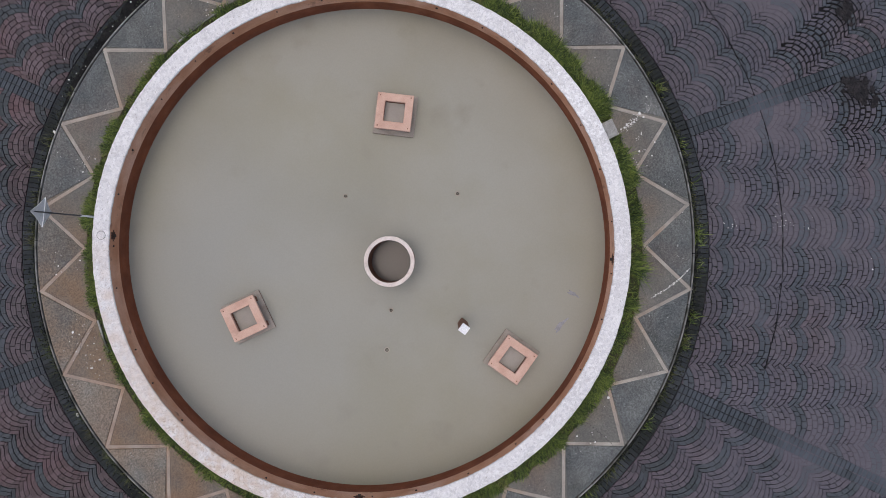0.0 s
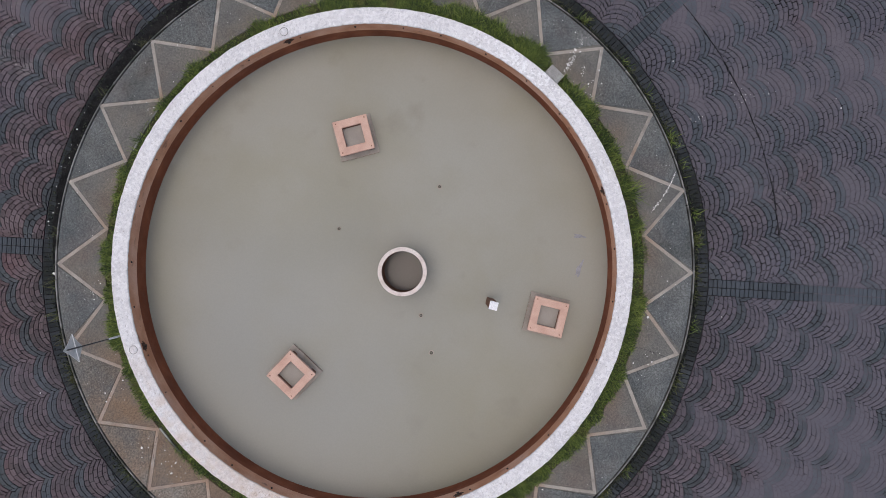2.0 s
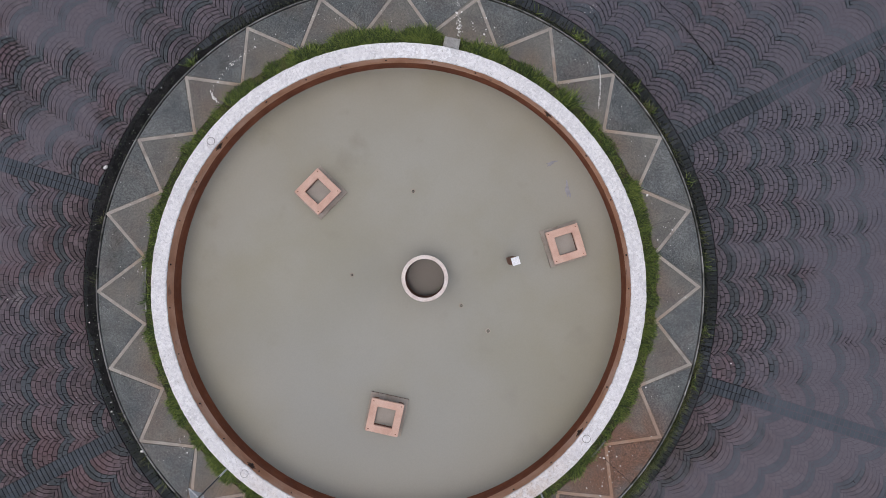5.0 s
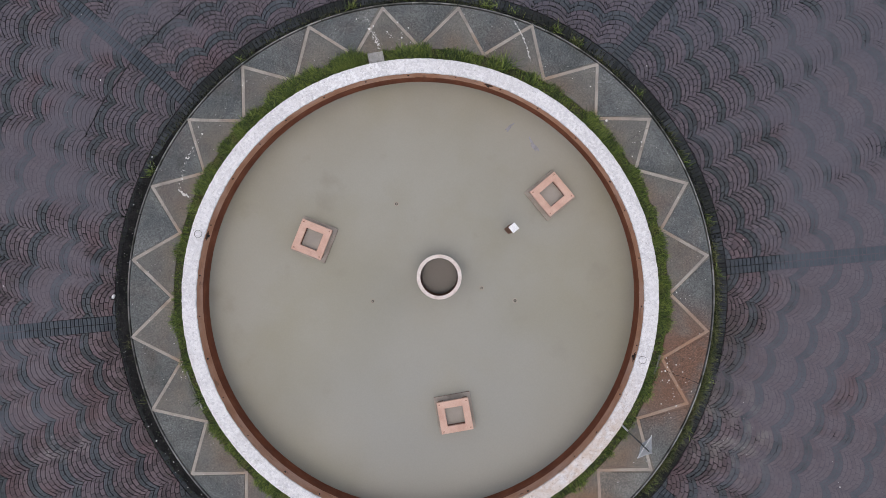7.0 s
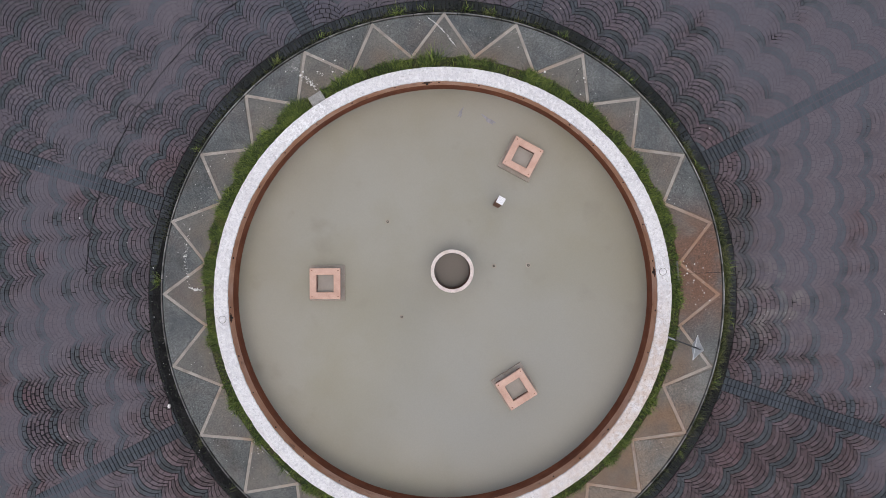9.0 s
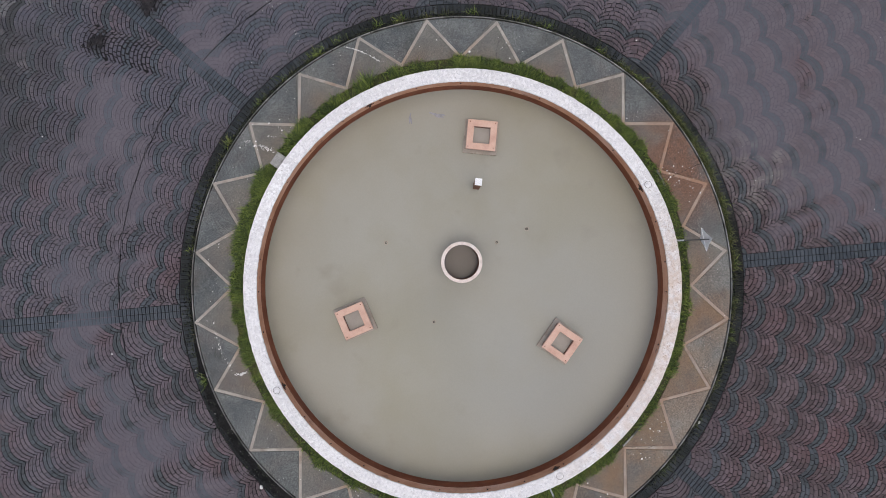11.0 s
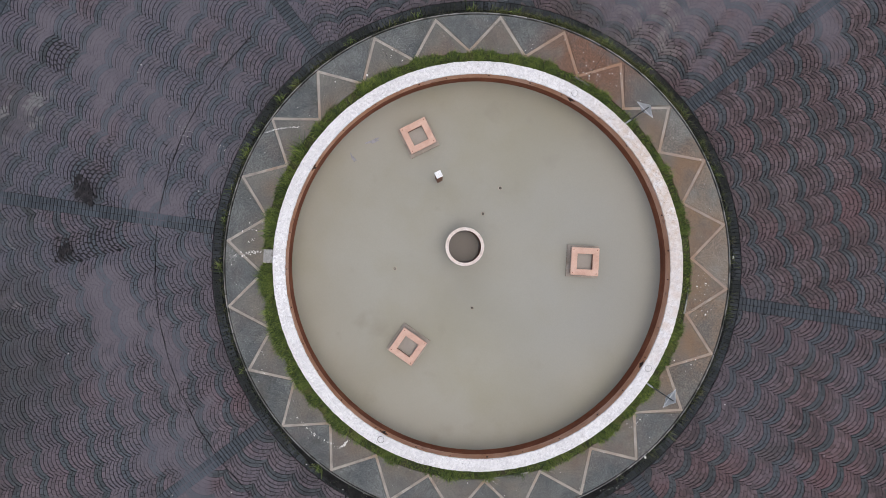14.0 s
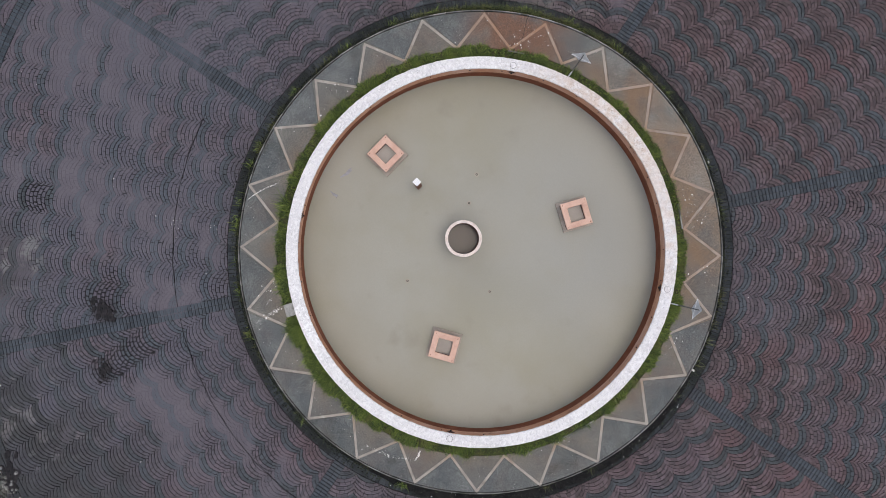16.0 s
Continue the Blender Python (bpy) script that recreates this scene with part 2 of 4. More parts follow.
M_CUT = material("saw_cut", [(0.006, 0.006, 0.007), (0.012, 0.012, 0.013), (0.06, 0.056, 0.066)], 16.0, 90, 0.95, 0.2, 120, 0.35, sheen=0.15)
M_SOIL = material("soil", [(0.024, 0.028, 0.012), (0.045, 0.047, 0.02), (0.06, 0.05, 0.028)], 5.0, 60, 0.95, 0.8, 50)
M_KERB = material("kerb_concrete", [(0.13, 0.127, 0.12), (0.21, 0.205, 0.195), (0.3, 0.295, 0.28)], 3.0, 110, 0.85, 0.3, 120, per_piece=0.4,
                  patches=[((0.03, 0.034, 0.022), 2.2, 0.52, 0.1, 0.8, None)])
STAIN = (0.155, 0.08, 0.05)
STAINS = [(STAIN, 2.2, 0.2, 0.3, 0.9, (5.35, -0.85, 1.6)), ((0.195, 0.125, 0.076), 1.6, 0.3, 0.3, 0.85, (0.6, -5.2, 2.4)), ((0.195, 0.125, 0.076), 1.6, 0.3, 0.3, 0.85, (3.3, -4.2, 2.4)),
          (STAIN, 1.3, 0.5, 0.2, 0.25, None)]
WASHOUT = ((0.165, 0.128, 0.092), 1.7, 0.4, 0.25, 0.75, ("ring", 4.97, 5.45))
M_AGG = material("exposed_aggregate", [(0.062, 0.07, 0.073), (0.1, 0.107, 0.108), (0.15, 0.154, 0.15)], 1.6, 25, 0.85, 0.6, 60, 0.6, grain=0.15, speckle=(72, 0.4),
                 patches=[((0.05, 0.055, 0.05), 1.5, 0.55, 0.1, 0.5, None), ((0.3, 0.31, 0.31), 70.0, 0.63, 0.03, 0.6, None), ((0.115, 0.112, 0.1), 1.2, 0.46, 0.2, 0.5, None),
                          ((0.22, 0.213, 0.192), 1.2, 0.25, 0.3, 0.8, (2.9, -4.8, 3.6)), STAINS[0], *[(c, s, at, soft, 0.75 * k, spot) for c, s, at, soft, k, spot in STAINS[1:]]])
M_TERR = material("worn_concrete_panel", [(0.105, 0.103, 0.098), (0.135, 0.13, 0.12), (0.165, 0.155, 0.138)], 1.6, 25, 0.85, 0.6, 70, 0.6, grain=0.1, speckle=(85, 0.26),
                  patches=[((0.085, 0.085, 0.078), 1.9, 0.5, 0.15, 0.5, None), ((0.28, 0.27, 0.25), 80.0, 0.65, 0.03, 0.4, None), WASHOUT, ((0.19, 0.145, 0.104), 1.4, 0.42, 0.25, 0.6, (1.2, -4.5, 8.0)), *STAINS])
M_BAR = material("cream_inlay", [(0.25, 0.225, 0.2), (0.32, 0.285, 0.25), (0.39, 0.36, 0.32)], 2.5, 100, 0.8, 0.3, 110, grain=0.15,
                 patches=[((0.17, 0.15, 0.13), 3.0, 0.58, 0.1, 0.6, None), ((0.33, 0.2, 0.12), 1.0, 0.55, 0.15, 0.35, None), ((0.3, 0.195, 0.125), 2.0, 0.42, 0.2, 0.75, ("ring", 4.97, 5.35)), *[((0.3, 0.165, 0.1), s, at, soft, (1.0 if at < 0.25 else 0.55) * k, spot) for c, s, at, soft, k, spot in STAINS[:3]]])
M_WHITE = material("white_limewash", [(0.62, 0.6, 0.61), (0.7, 0.68, 0.685), (0.76, 0.74, 0.745)], 3.0, 60, 0.8, 0.7, 40, 0.6, grain=0.08,
                   patches=[((0.5, 0.485, 0.52), 26.0, 0.5, 0.08, 0.45, None), ((0.82, 0.8, 0.81), 17.0, 0.53, 0.06, 0.6, None), ((0.5, 0.47, 0.48), 8.0, 0.58, 0.08, 0.4, None), ((0.3, 0.27, 0.24), 34.0, 0.64, 0.03, 0.6, None),
                            ((0.88, 0.87, 0.88), 16.0, 0.54, 0.03, 0.7, (-1.9, 4.05, 1.6)), ((0.61, 0.5, 0.43), 5.0, 0.25, 0.35, 0.75, (3.3, -3.1, 2.6)), ((0.5, 0.36, 0.26), 12.0, 0.48, 0.16, 0.5, (3.3, -3.1, 2.5)), ((0.25, 0.18, 0.13), 45.0, 0.58, 0.06, 0.6, (3.4, -3.1, 2.6)),
                            ((0.6, 0.48, 0.41), 5.0, 0.35, 0.3, 0.6, (0.9, -4.5, 2.0)), ((0.35, 0.25, 0.18), 45.0, 0.58, 0.05, 0.5, (4.3, -1.4, 1.7)), ((0.35, 0.26, 0.2), 45.0, 0.6, 0.05, 0.5, (0.5, -4.5, 2.0))])
M_TERRA = material("terracotta_render", [(0.49, 0.225, 0.125), (0.58, 0.295, 0.18), (0.65, 0.365, 0.24)], 2.5, 80, 0.85, 0.4, 60, grain=0.08,
                   patches=[((0.7, 0.46, 0.37), 0.9, 0.5, 0.15, 0.6, None), ((0.14, 0.07, 0.05), 5.0, 0.6, 0.1, 0.6, None)])
M_WETWALL = material("wet_brown_render", [(0.15, 0.036, 0.011), (0.19, 0.049, 0.016), (0.24, 0.068, 0.024)], 2.5, 80, 0.75, 0.4, 60, grain=0.1)
M_PINK = material("pink_render", [(0.53, 0.325, 0.25), (0.59, 0.38, 0.3), (0.63, 0.425, 0.34)], 4.0, 90, 0.8, 0.35, 70, grain=0.05,
                  patches=[((0.42, 0.24, 0.18), 6.0, 0.6, 0.1, 0.45, None)])
M_PLINTH = material("weathered_plinth", [(0.31, 0.265, 0.225), (0.38, 0.33, 0.285)], 4.0, 60, 0.8, 0.25, 40, grain=0.05,
                    patches=[((0.2, 0.15, 0.115), 5.0, 0.56, 0.1, 0.4, None)])
M_RING = material("pale_pink_plaster", [(0.6, 0.5, 0.45), (0.7, 0.6, 0.55), (0.75, 0.67, 0.63)], 5.0, 90, 0.75, 0.35, 70,
                  patches=[((0.45, 0.3, 0.24), 4.0, 0.57, 0.12, 0.5, None)])
M_WHITECAP = material("white_cap", [(0.76, 0.75, 0.77), (0.84, 0.83, 0.84)], 6.0, 90, 0.6, 0.2, 70)
M_HOLE = material("dark_pipe", [(0.025, 0.018, 0.015), (0.05, 0.035, 0.028)], 20.0, 120, 0.8, 0.2, 90)
M_RUST = material("rusty_iron", [(0.05, 0.022, 0.014), (0.1, 0.045, 0.026)], 20.0, 120, 0.85, 0.4, 90)
M_RUSTY = material("brown_render", [(0.15, 0.065, 0.035), (0.22, 0.1, 0.058)], 6.0, 90, 0.85, 0.3, 70)
M_DARKMETAL = material("dark_painted_metal", [(0.03, 0.034, 0.04), (0.05, 0.055, 0.062)], 14.0, 120, 0.5, 0.1, 90)
M_PLATE = material("grey_sheet_metal", [(0.46, 0.47, 0.48), (0.56, 0.565, 0.575)], 8.0, 120, 0.45, 0.1, 60, metal=0.05)
M_ROD = material("white_painted_rod", [(0.68, 0.69, 0.7), (0.78, 0.78, 0.79)], 8.0, 120, 0.5, 0.1, 60)
M_GRASS = material("grass", [(0.022, 0.045, 0.007), (0.072, 0.118, 0.018), (0.2, 0.255, 0.05)], 3.0, 60, 0.6, 0.0, 60, 0.7, per_piece=0.7,
                   patches=[((0.17, 0.15, 0.055), 2.5, 0.58, 0.1, 0.5, None)])
M_WEED = material("kerb_weed", [(0.028, 0.042, 0.012), (0.055, 0.07, 0.02), (0.13, 0.14, 0.05)], 2.0, 60, 0.7, 0.0, 60, 0.7, per_piece=0.7,
                  patches=[((0.1, 0.08, 0.04), 1.6, 0.5, 0.15, 0.5, None)])
M_RECESS = material("recess_render", [(0.29, 0.262, 0.238), (0.33, 0.3, 0.27)], 3.0, 40, 0.6, 0.0, 60, grain=0.02)
M_MOSS = material("dark_moss", [(0.012, 0.0135, 0.013), (0.022, 0.025, 0.022), (0.036, 0.041, 0.028)], 4.0, 60, 0.95, 0.5, 80, per_piece=0.6, sheen=0.2)
M_MUD = material("wet_mud", [(0.004, 0.004, 0.0045), (0.008, 0.0075, 0.008), (0.015, 0.014, 0.014)], 5.0, 40, 0.9, 0.8, 40, grain=0.3, sheen=0.2)
M_CLAY = material("damp_clay", [(0.012, 0.0115, 0.013), (0.021, 0.019, 0.021), (0.034, 0.03, 0.031)], 7.0, 40, 0.9, 0.8, 40, grain=0.3, sheen=0.2)
M_LIME = material("white_lime_splash", [(0.6, 0.59, 0.57), (0.75, 0.74, 0.72)], 9.0, 90, 0.8, 0.2, 70)
M_SCUM = material("floating_film", [(0.19, 0.185, 0.21), (0.29, 0.285, 0.32)], 9.0, 90, 0.5, 0.1, 70)


def water_material(name, tones, rough, patches):
    m = material(name, tones, 0.35, 40, rough, 0.0, 10, 0.5, grain=0.015, patches=patches)
    b = m.node_tree.nodes["Principled BSDF"]
    b.inputs["IOR"].default_value = 1.33
    b.inputs["Specular IOR Level"].default_value = 0.35
    return m


# the last patch turns the south side paler and bluer
M_WATER = water_material("murky_water", [(0.268, 0.257, 0.213), (0.299, 0.286, 0.241), (0.315, 0.305, 0.265)], 0.4,
                         [((0.272, 0.256, 0.195), 0.5, 0.47, 0.2, 0.7, None), ((0.225, 0.21, 0.175), 1.4, 0.6, 0.15, 0.5, None), ((0.3, 0.298, 0.278), 0.5, 0.2, 0.3, 0.75, (1.0, -3.4, 4.6))])
M_WELL = water_material("dark_well_water", [(0.112, 0.1, 0.102), (0.135, 0.122, 0.124)], 0.12, [])


# ---- mesh helpers ----
def part(name, bm, mat, parent=None, label=""):
    me = bpy.data.meshes.new(name)
    bm.to_mesh(me)
    bm.free()
    return put(name, me, mat, parent, label)


def put(name, me, mat, parent=None, label=""):
    if mat and not me.materials:
        me.materials.append(mat)
    ob = new(name, me)
    if parent:
        ob.parent = parent
    if label:
        ob["label"] = label
    return ob


def thing(name, label, category, at=None, group="", kind=""):
    ob = tagged(new(name), label, category, group, kind)
    ob.empty_display_size = 0.1
    if at is not None:
        ob.matrix_world = at
    return ob


def flat_mesh(name, verts, faces):
    me = bpy.data.meshes.new(name)
    me.from_pydata(verts, [], faces)
    me.update()
    return me


def lathe(profile, steps=192, a0=0.0, a1=360.0, closed=True, rough=0.0):
    """A ring: the (radius, z) profile, closed, turned about the z axis."""
    bm = bmesh.new()
    full = abs(a1 - a0) >= 359.9
    count = steps if full else steps + 1
    rings = []
    for i in range(count):
        a = radians(a0 + (a1 - a0) * i / steps)
        if rough:
            ring_now = [(r + rough * (noise.noise((7 * r, 40 * math.cos(a), 40 * math.sin(a))) + 0.7 * noise.noise((5 * r, 150 * math.cos(a), 150 * math.sin(a)))), z + 0.6 * rough * noise.noise((9 * r, 30 * math.sin(a), 30 * math.cos(a)))) for r, z in profile]
        else:
            ring_now = profile
        rings.append([bm.verts.new((r * math.cos(a), r * math.sin(a), z)) for r, z in ring_now])
    n = len(profile)
    for i in range(steps):
        p, q = rings[i], rings[(i + 1) % count]
        for j in range(n if closed else n - 1):
            k = (j + 1) % n
            bm.faces.new((p[j], q[j], q[k], p[k]))
    if not full and closed:
        bm.faces.new(rings[0])
        bm.faces.new(list(reversed(rings[-1])))
    bmesh.ops.recalc_face_normals(bm, faces=bm.faces)
    for f in bm.faces:
        f.smooth = False
    return bm


def box_bm(sx, sy, z0, z1, bevel=0.01, hole=0.0, x=0.0, y=0.0):
    """An upright block, or a square tube when hole is given, with rounded edges."""
    bm = bmesh.new()
    if hole:
        outer = [(-sx / 2, -sy / 2), (sx / 2, -sy / 2), (sx / 2, sy / 2), (-sx / 2, sy / 2)]
        inner = [(u * hole / sx, v * hole / sy) for u, v in outer]
        rows = [[bm.verts.new((x + u, y + v, z)) for u, v in loop] for loop, z in ((outer, z0), (outer, z1), (inner, z1), (inner, z0))]
        for j in range(4):
            for i in range(4):
                a, b, k = rows[j], rows[(j + 1) % 4], (i + 1) % 4
                bm.faces.new((a[i], a[k], b[k], b[i]))
    else:
        bmesh.ops.create_cube(bm, size=1, matrix=Matrix.Translation((x, y, (z0 + z1) / 2)) @ Matrix.Diagonal((sx, sy, z1 - z0, 1)))
    if bevel:
        bmesh.ops.bevel(bm, geom=list(bm.edges), offset=bevel, segments=2, affect="EDGES", profile=0.6)
    bmesh.ops.recalc_face_normals(bm, faces=bm.faces)
    return bm


def tube_bm(r, p, q, sides=12, r2=None):
    """A rod from p to q."""
    bm = bmesh.new()
    p, q = Vector(p), Vector(q)
    m = Matrix.Translation((p + q) / 2) @ (q - p).to_track_quat("Z", "Y").to_matrix().to_4x4()
    bmesh.ops.create_cone(bm, cap_ends=True, segments=sides, radius1=r, radius2=r if r2 is None else r2, depth=(q - p).length, matrix=m)
    return bm


def slab_mesh(name, poly, z0, z1, bevel=0.004):
    """A thin piece with the outline poly (anticlockwise), its top edge eased."""
    n = len(poly)
    c = sum((Vector(p) for p in poly), Vector((0, 0))) / n
    top = [Vector(p) + (c - Vector(p)).normalized() * bevel for p in poly]
    verts = [(*p, z0) for p in poly] + [(*p, z1 - bevel) for p in poly] + [(*p, z1) for p in top]
    faces = [tuple(range(2 * n, 3 * n))]
    for i in range(n):
        k = (i + 1) % n
        faces += [(i, k, n + k, n + i), (n + i, n + k, 2 * n + k, 2 * n + i)]
    return flat_mesh(name, verts, faces)


def polar(r, deg):
    return Vector((r * math.cos(radians(deg)), r * math.sin(radians(deg))))


# ---- ground: one sheet to the horizon ----
# between the setts the bed lies deep, or full to the brim where silt was washed in
radii = [R_OUT - 0.1, 5.4, 5.85] + [5.95 + 0.11 * i for i in range(72)] + [14.5, 60.0, 2500.0]
STEPS = 400
turns = np.arange(STEPS) * 2 * math.pi / STEPS
verts = np.array([(r * math.cos(a), r * math.sin(a), PAVE_Z - 0.026) for r in radii for a in turns])
verts[:, 2] += 0.0246 * silt_at(verts[:, :2])
faces = [(i * STEPS + k, (i + 1) * STEPS + k, (i + 1) * STEPS + (k + 1) % STEPS, i * STEPS + (k + 1) % STEPS) for i in range(len(radii) - 1) for k in range(STEPS)]
ground_mesh = add_silt(flat_mesh("ground", verts.tolist(), faces))
ground_mesh.materials.append(M_JOINT)
ground_mesh.materials.append(M_FAR)
ground_mesh.polygons.foreach_set("material_index", [1 if i // STEPS > 72 else 0 for i in range(len(faces))])
ground = put("ground", ground_mesh, None)
tagged(ground, "dark sandy bed under the plaza's setts", "ground", kind="structure")

# ---- slab ring round the basin ----
slab = part("pavement", lathe([(R_SOIL, PAVE_Z - 0.2), (R_SLAB, PAVE_Z - 0.2), (R_SLAB, -0.012), (R_SOIL, -0.012)], 192), M_TERR)
tagged(slab, "raised concrete ring with zigzag inlay round the basin", "pavement", kind="structure")
soil = part("planting_bed", lathe([(R_OUT - 0.05, -0.3), (R_SOIL, -0.3), (R_SOIL, -0.035), (R_OUT - 0.05, -0.035)], 160), M_SOIL)
tagged(soil, "narrow strip of dark soil beside the basin wall", "soil", kind="structure")
R_TIP, R_DIP, BAR = 5.782, 4.965, 0.029
# tips that were set a little out of true: number of the tip, shift in x and y
TIP_SHIFT = {-11: (0.04, 0), -8: (-0.024, -0.028), -7: (-0.023, -0.034), -4: (-0.025, 0.018), -2: (0.011, 0.033), -1: (0.031, 0.007), 0: (0.037, 0),
             1: (0.035, 0.032), 2: (0.029, 0), 3: (0, -0.037), 4: (-0.032, -0.016), 5: (-0.022, 0), 6: (-0.028, 0), 7: (-0.053, 0.021), 8: (-0.032, 0.019), 9: (0.031, 0.021), 11: (0.024, 0)}


def meet(a, b):
    (p, u), (q, v) = a, b
    k = ((q.x - p.x) * v.y - (q.y - p.y) * v.x) / (u.x * v.y - u.y * v.x)
    return p + u * k


for k in range(24):
    az = 90 - 15 * k
    tip, dip, dip2, tip2 = polar(R_TIP, az), polar(R_DIP, az - 7.5), polar(R_DIP, az + 7.5), polar(R_TIP, az - 15)
    tip += Vector(TIP_SHIFT.get((k + 11) % 24 - 11, (0, 0)))
    tip2 += Vector(TIP_SHIFT.get((k + 12) % 24 - 11, (0, 0)))
    # two inlaid bars, mitred where they meet
    for a, b in ((tip, dip), (dip, tip2)):
        w = (b - a).normalized()
        s = Vector((-w.y, w.x)) * BAR
        ra, rb = a.normalized(), b.normalized()

        def slide(p, r):
            return p + r * ((s.dot(s)) / max(1e-6, abs(s.dot(r))) * (1 if s.dot(r) > 0 else -1) * 1.0)
        quad = [slide(a, ra) if abs(s.dot(ra)) > 1e-4 else a + s, slide(b, rb), b * 2 - slide(b, rb), a * 2 - slide(a, ra)]
        ar = sum(quad[i].x * quad[(i + 1) % 4].y - quad[(i + 1) % 4].x * quad[i].y for i in range(4))
        put("inlay_bar", slab_mesh("inlay_bar", quad if ar > 0 else quad[::-1], -0.012, 0.002, 0.003), M_BAR, slab)
    # outer panel: point at the dip, arc along the kerb
    gap = BAR + 0.004
    wa, wb = (tip2 - dip).normalized(), (tip - dip).normalized()
    na, nb = Vector((-wa.y, wa.x)) * gap, Vector((wb.y, -wb.x)) * gap
    apex = meet((dip + na, wa), (dip + nb, wb))
    half = 7.5 - math.degrees(gap * 1.35 / R_SLAB)
    arc = [polar(R_SLAB - 0.004, az - 7.5 + half * f) for f in (-1, -0.66, -0.33, 0, 0.33, 0.66, 1)]
    put("outer_panel", slab_mesh("outer_panel", [apex, *arc], -0.012, 0.0, 0.003), M_AGG, slab)
    # inner panel: point at the tip, arc along the planting bed
    wa, wb = (dip2 - tip).normalized(), (dip - tip).normalized()
    na, nb = Vector((-wa.y, wa.x)) * gap, Vector((wb.y, -wb.x)) * gap
    apex = meet((tip + na, wa), (tip + nb, wb))
    half = 7.5 - math.degrees(gap * 0.4 / R_SOIL)
    arc = [polar(R_SOIL + 0.005, az + half * f) for f in (1, 0.66, 0.33, 0, -0.33, -0.66, -1)]
    put("inner_panel", slab_mesh("inner_panel", [apex, *arc], -0.012, 0.0, 0.003), M_TERR, slab)

kerb = thing("kerb", "weathered concrete kerb stones with mossy joints", "kerb", kind="structure")
for i in range(40):
    a0, a1 = 9 * i + 0.06, 9 * i + 8.94
    lift = float(rng.normal(0, 0.003))
    bm = lathe([(R_SLAB + 0.02, PAVE_Z - 0.2), (R_KERB, PAVE_Z - 0.2), (R_KERB, 0.0 + lift), (R_KERB - 0.008, 0.008 + lift), (R_SLAB + 0.026, 0.008 + lift), (R_SLAB + 0.02, 0.0 + lift)], 6, a0, a1)
    part("kerb_stone", bm, M_KERB, kerb)

# ---- basin ----
basin = thing("fountain_basin", "round fountain basin with white coping and terracotta inner wall", "fountain")
part("coping", lathe([(R_IN + 0.012, RIM_Z - 0.05), (R_OUT - 0.012, RIM_Z - 0.05), (R_OUT, RIM_Z - 0.035), (R_OUT, RIM_Z - 0.012), (R_OUT - 0.012, RIM_Z),
                      (R_IN + 0.012, RIM_Z), (R_IN, RIM_Z - 0.012), (R_IN, RIM_Z - 0.035)], 1300, rough=0.008), M_WHITE, basin, "white limewashed coping with grey wear")
part("inner_wall", lathe([(R_WATER - 0.004, DAMP_Z + 0.004), (R_OUT - 0.16, DAMP_Z + 0.004), (R_OUT - 0.16, RIM_Z - 0.052), (R_WATER - 0.004, RIM_Z - 0.052)], 256), M_TERRA, basin, "dry terracotta render")
part("wet_wall", lathe([(R_WATER, WATER_Z - 0.5), (R_OUT - 0.16, WATER_Z - 0.5), (R_OUT - 0.16, DAMP_Z), (R_WATER, DAMP_Z)], 256), M_WETWALL, basin, "dark brown wet render above the waterline")
part("outer_wall", lathe([(R_OUT - 0.155, -0.35), (R_OUT - 0.03, -0.35), (R_OUT - 0.03, RIM_Z - 0.053), (R_OUT - 0.155, RIM_Z - 0.053)], 200), M_WHITE, basin)
water = part("water", lathe([(0.0005, WATER_Z), (1, WATER_Z), (2.5, WATER_Z), (R_WATER + 0.06, WATER_Z)], 160, closed=False), M_WATER)
tagged(water, "still murky grey-green water filling the basin", "water", kind="structure")


# ---- things in the water ----
def pedestal(x, y, turn, label):
    p = thing("fountain_pedestal", label, "pedestal", pose(x, y, WATER_Z, 0, 0, turn), "pedestals in the basin")
    part("base_plate", box_bm(0.75, 0.75, 0.031, 0.052, 0.006, 0.36), M_PLINTH, p, "weathered base slab just above the water")
    part("plinth", box_bm(0.746, 0.746, -0.35, 0.03, 0.006, 0.36), M_RUSTY, p, "dark wet brown sides at the waterline")
    part("shaft", box_bm(0.5, 0.5, 0.048, 0.265, 0.008, 0.362), M_RUSTY, p, "brown stained shaft under the cap")
    for u in (-1, 1):
        for v in (-1, 1):
            part("corner_post", box_bm(0.1, 0.1, 0.053, 0.264, 0.006, 0, u * 0.243, v * 0.243), M_RUSTY, p, "brown corner post under the cap")
    cap = part("cap", box_bm(0.645, 0.645, 0.266, 0.34, 0.012, 0.358), M_PINK, p, "pink square cap with an open middle")
    part("recess_floor", box_bm(0.37, 0.37, 0.10, 0.19, 0), M_RECESS, p, "grey-brown floor of the recess")
    for u in (-1, 1):
        for v in (-1, 1):
            part("fixing", box_bm(0.026, 0.016, 0.335, 0.345, 0.003, 0, u * 0.272, v * 0.272), M_RUSTY, cap, "small rusty fixing plate")
    return p


pedestal(-2.31, 0.845, -14.6, "pink square hollow pedestal standing in murky water")
pedestal(2.350, 2.333, 46.8, "pink square hollow pedestal standing in murky water")
pedestal(0.970, -2.308, 17.2, "pink square hollow pedestal standing in murky water")

ring = thing("well_ring", "round pale plaster ring standing in the basin's middle", "fountain ring", pose(0.314, 0.430, WATER_Z))
part("ring_wall", lathe([(0.372, -0.3), (0.415, -0.3), (0.415, 0.75), (0.372, 0.75)], 64), M_RUSTY, ring, "dark brown sides")
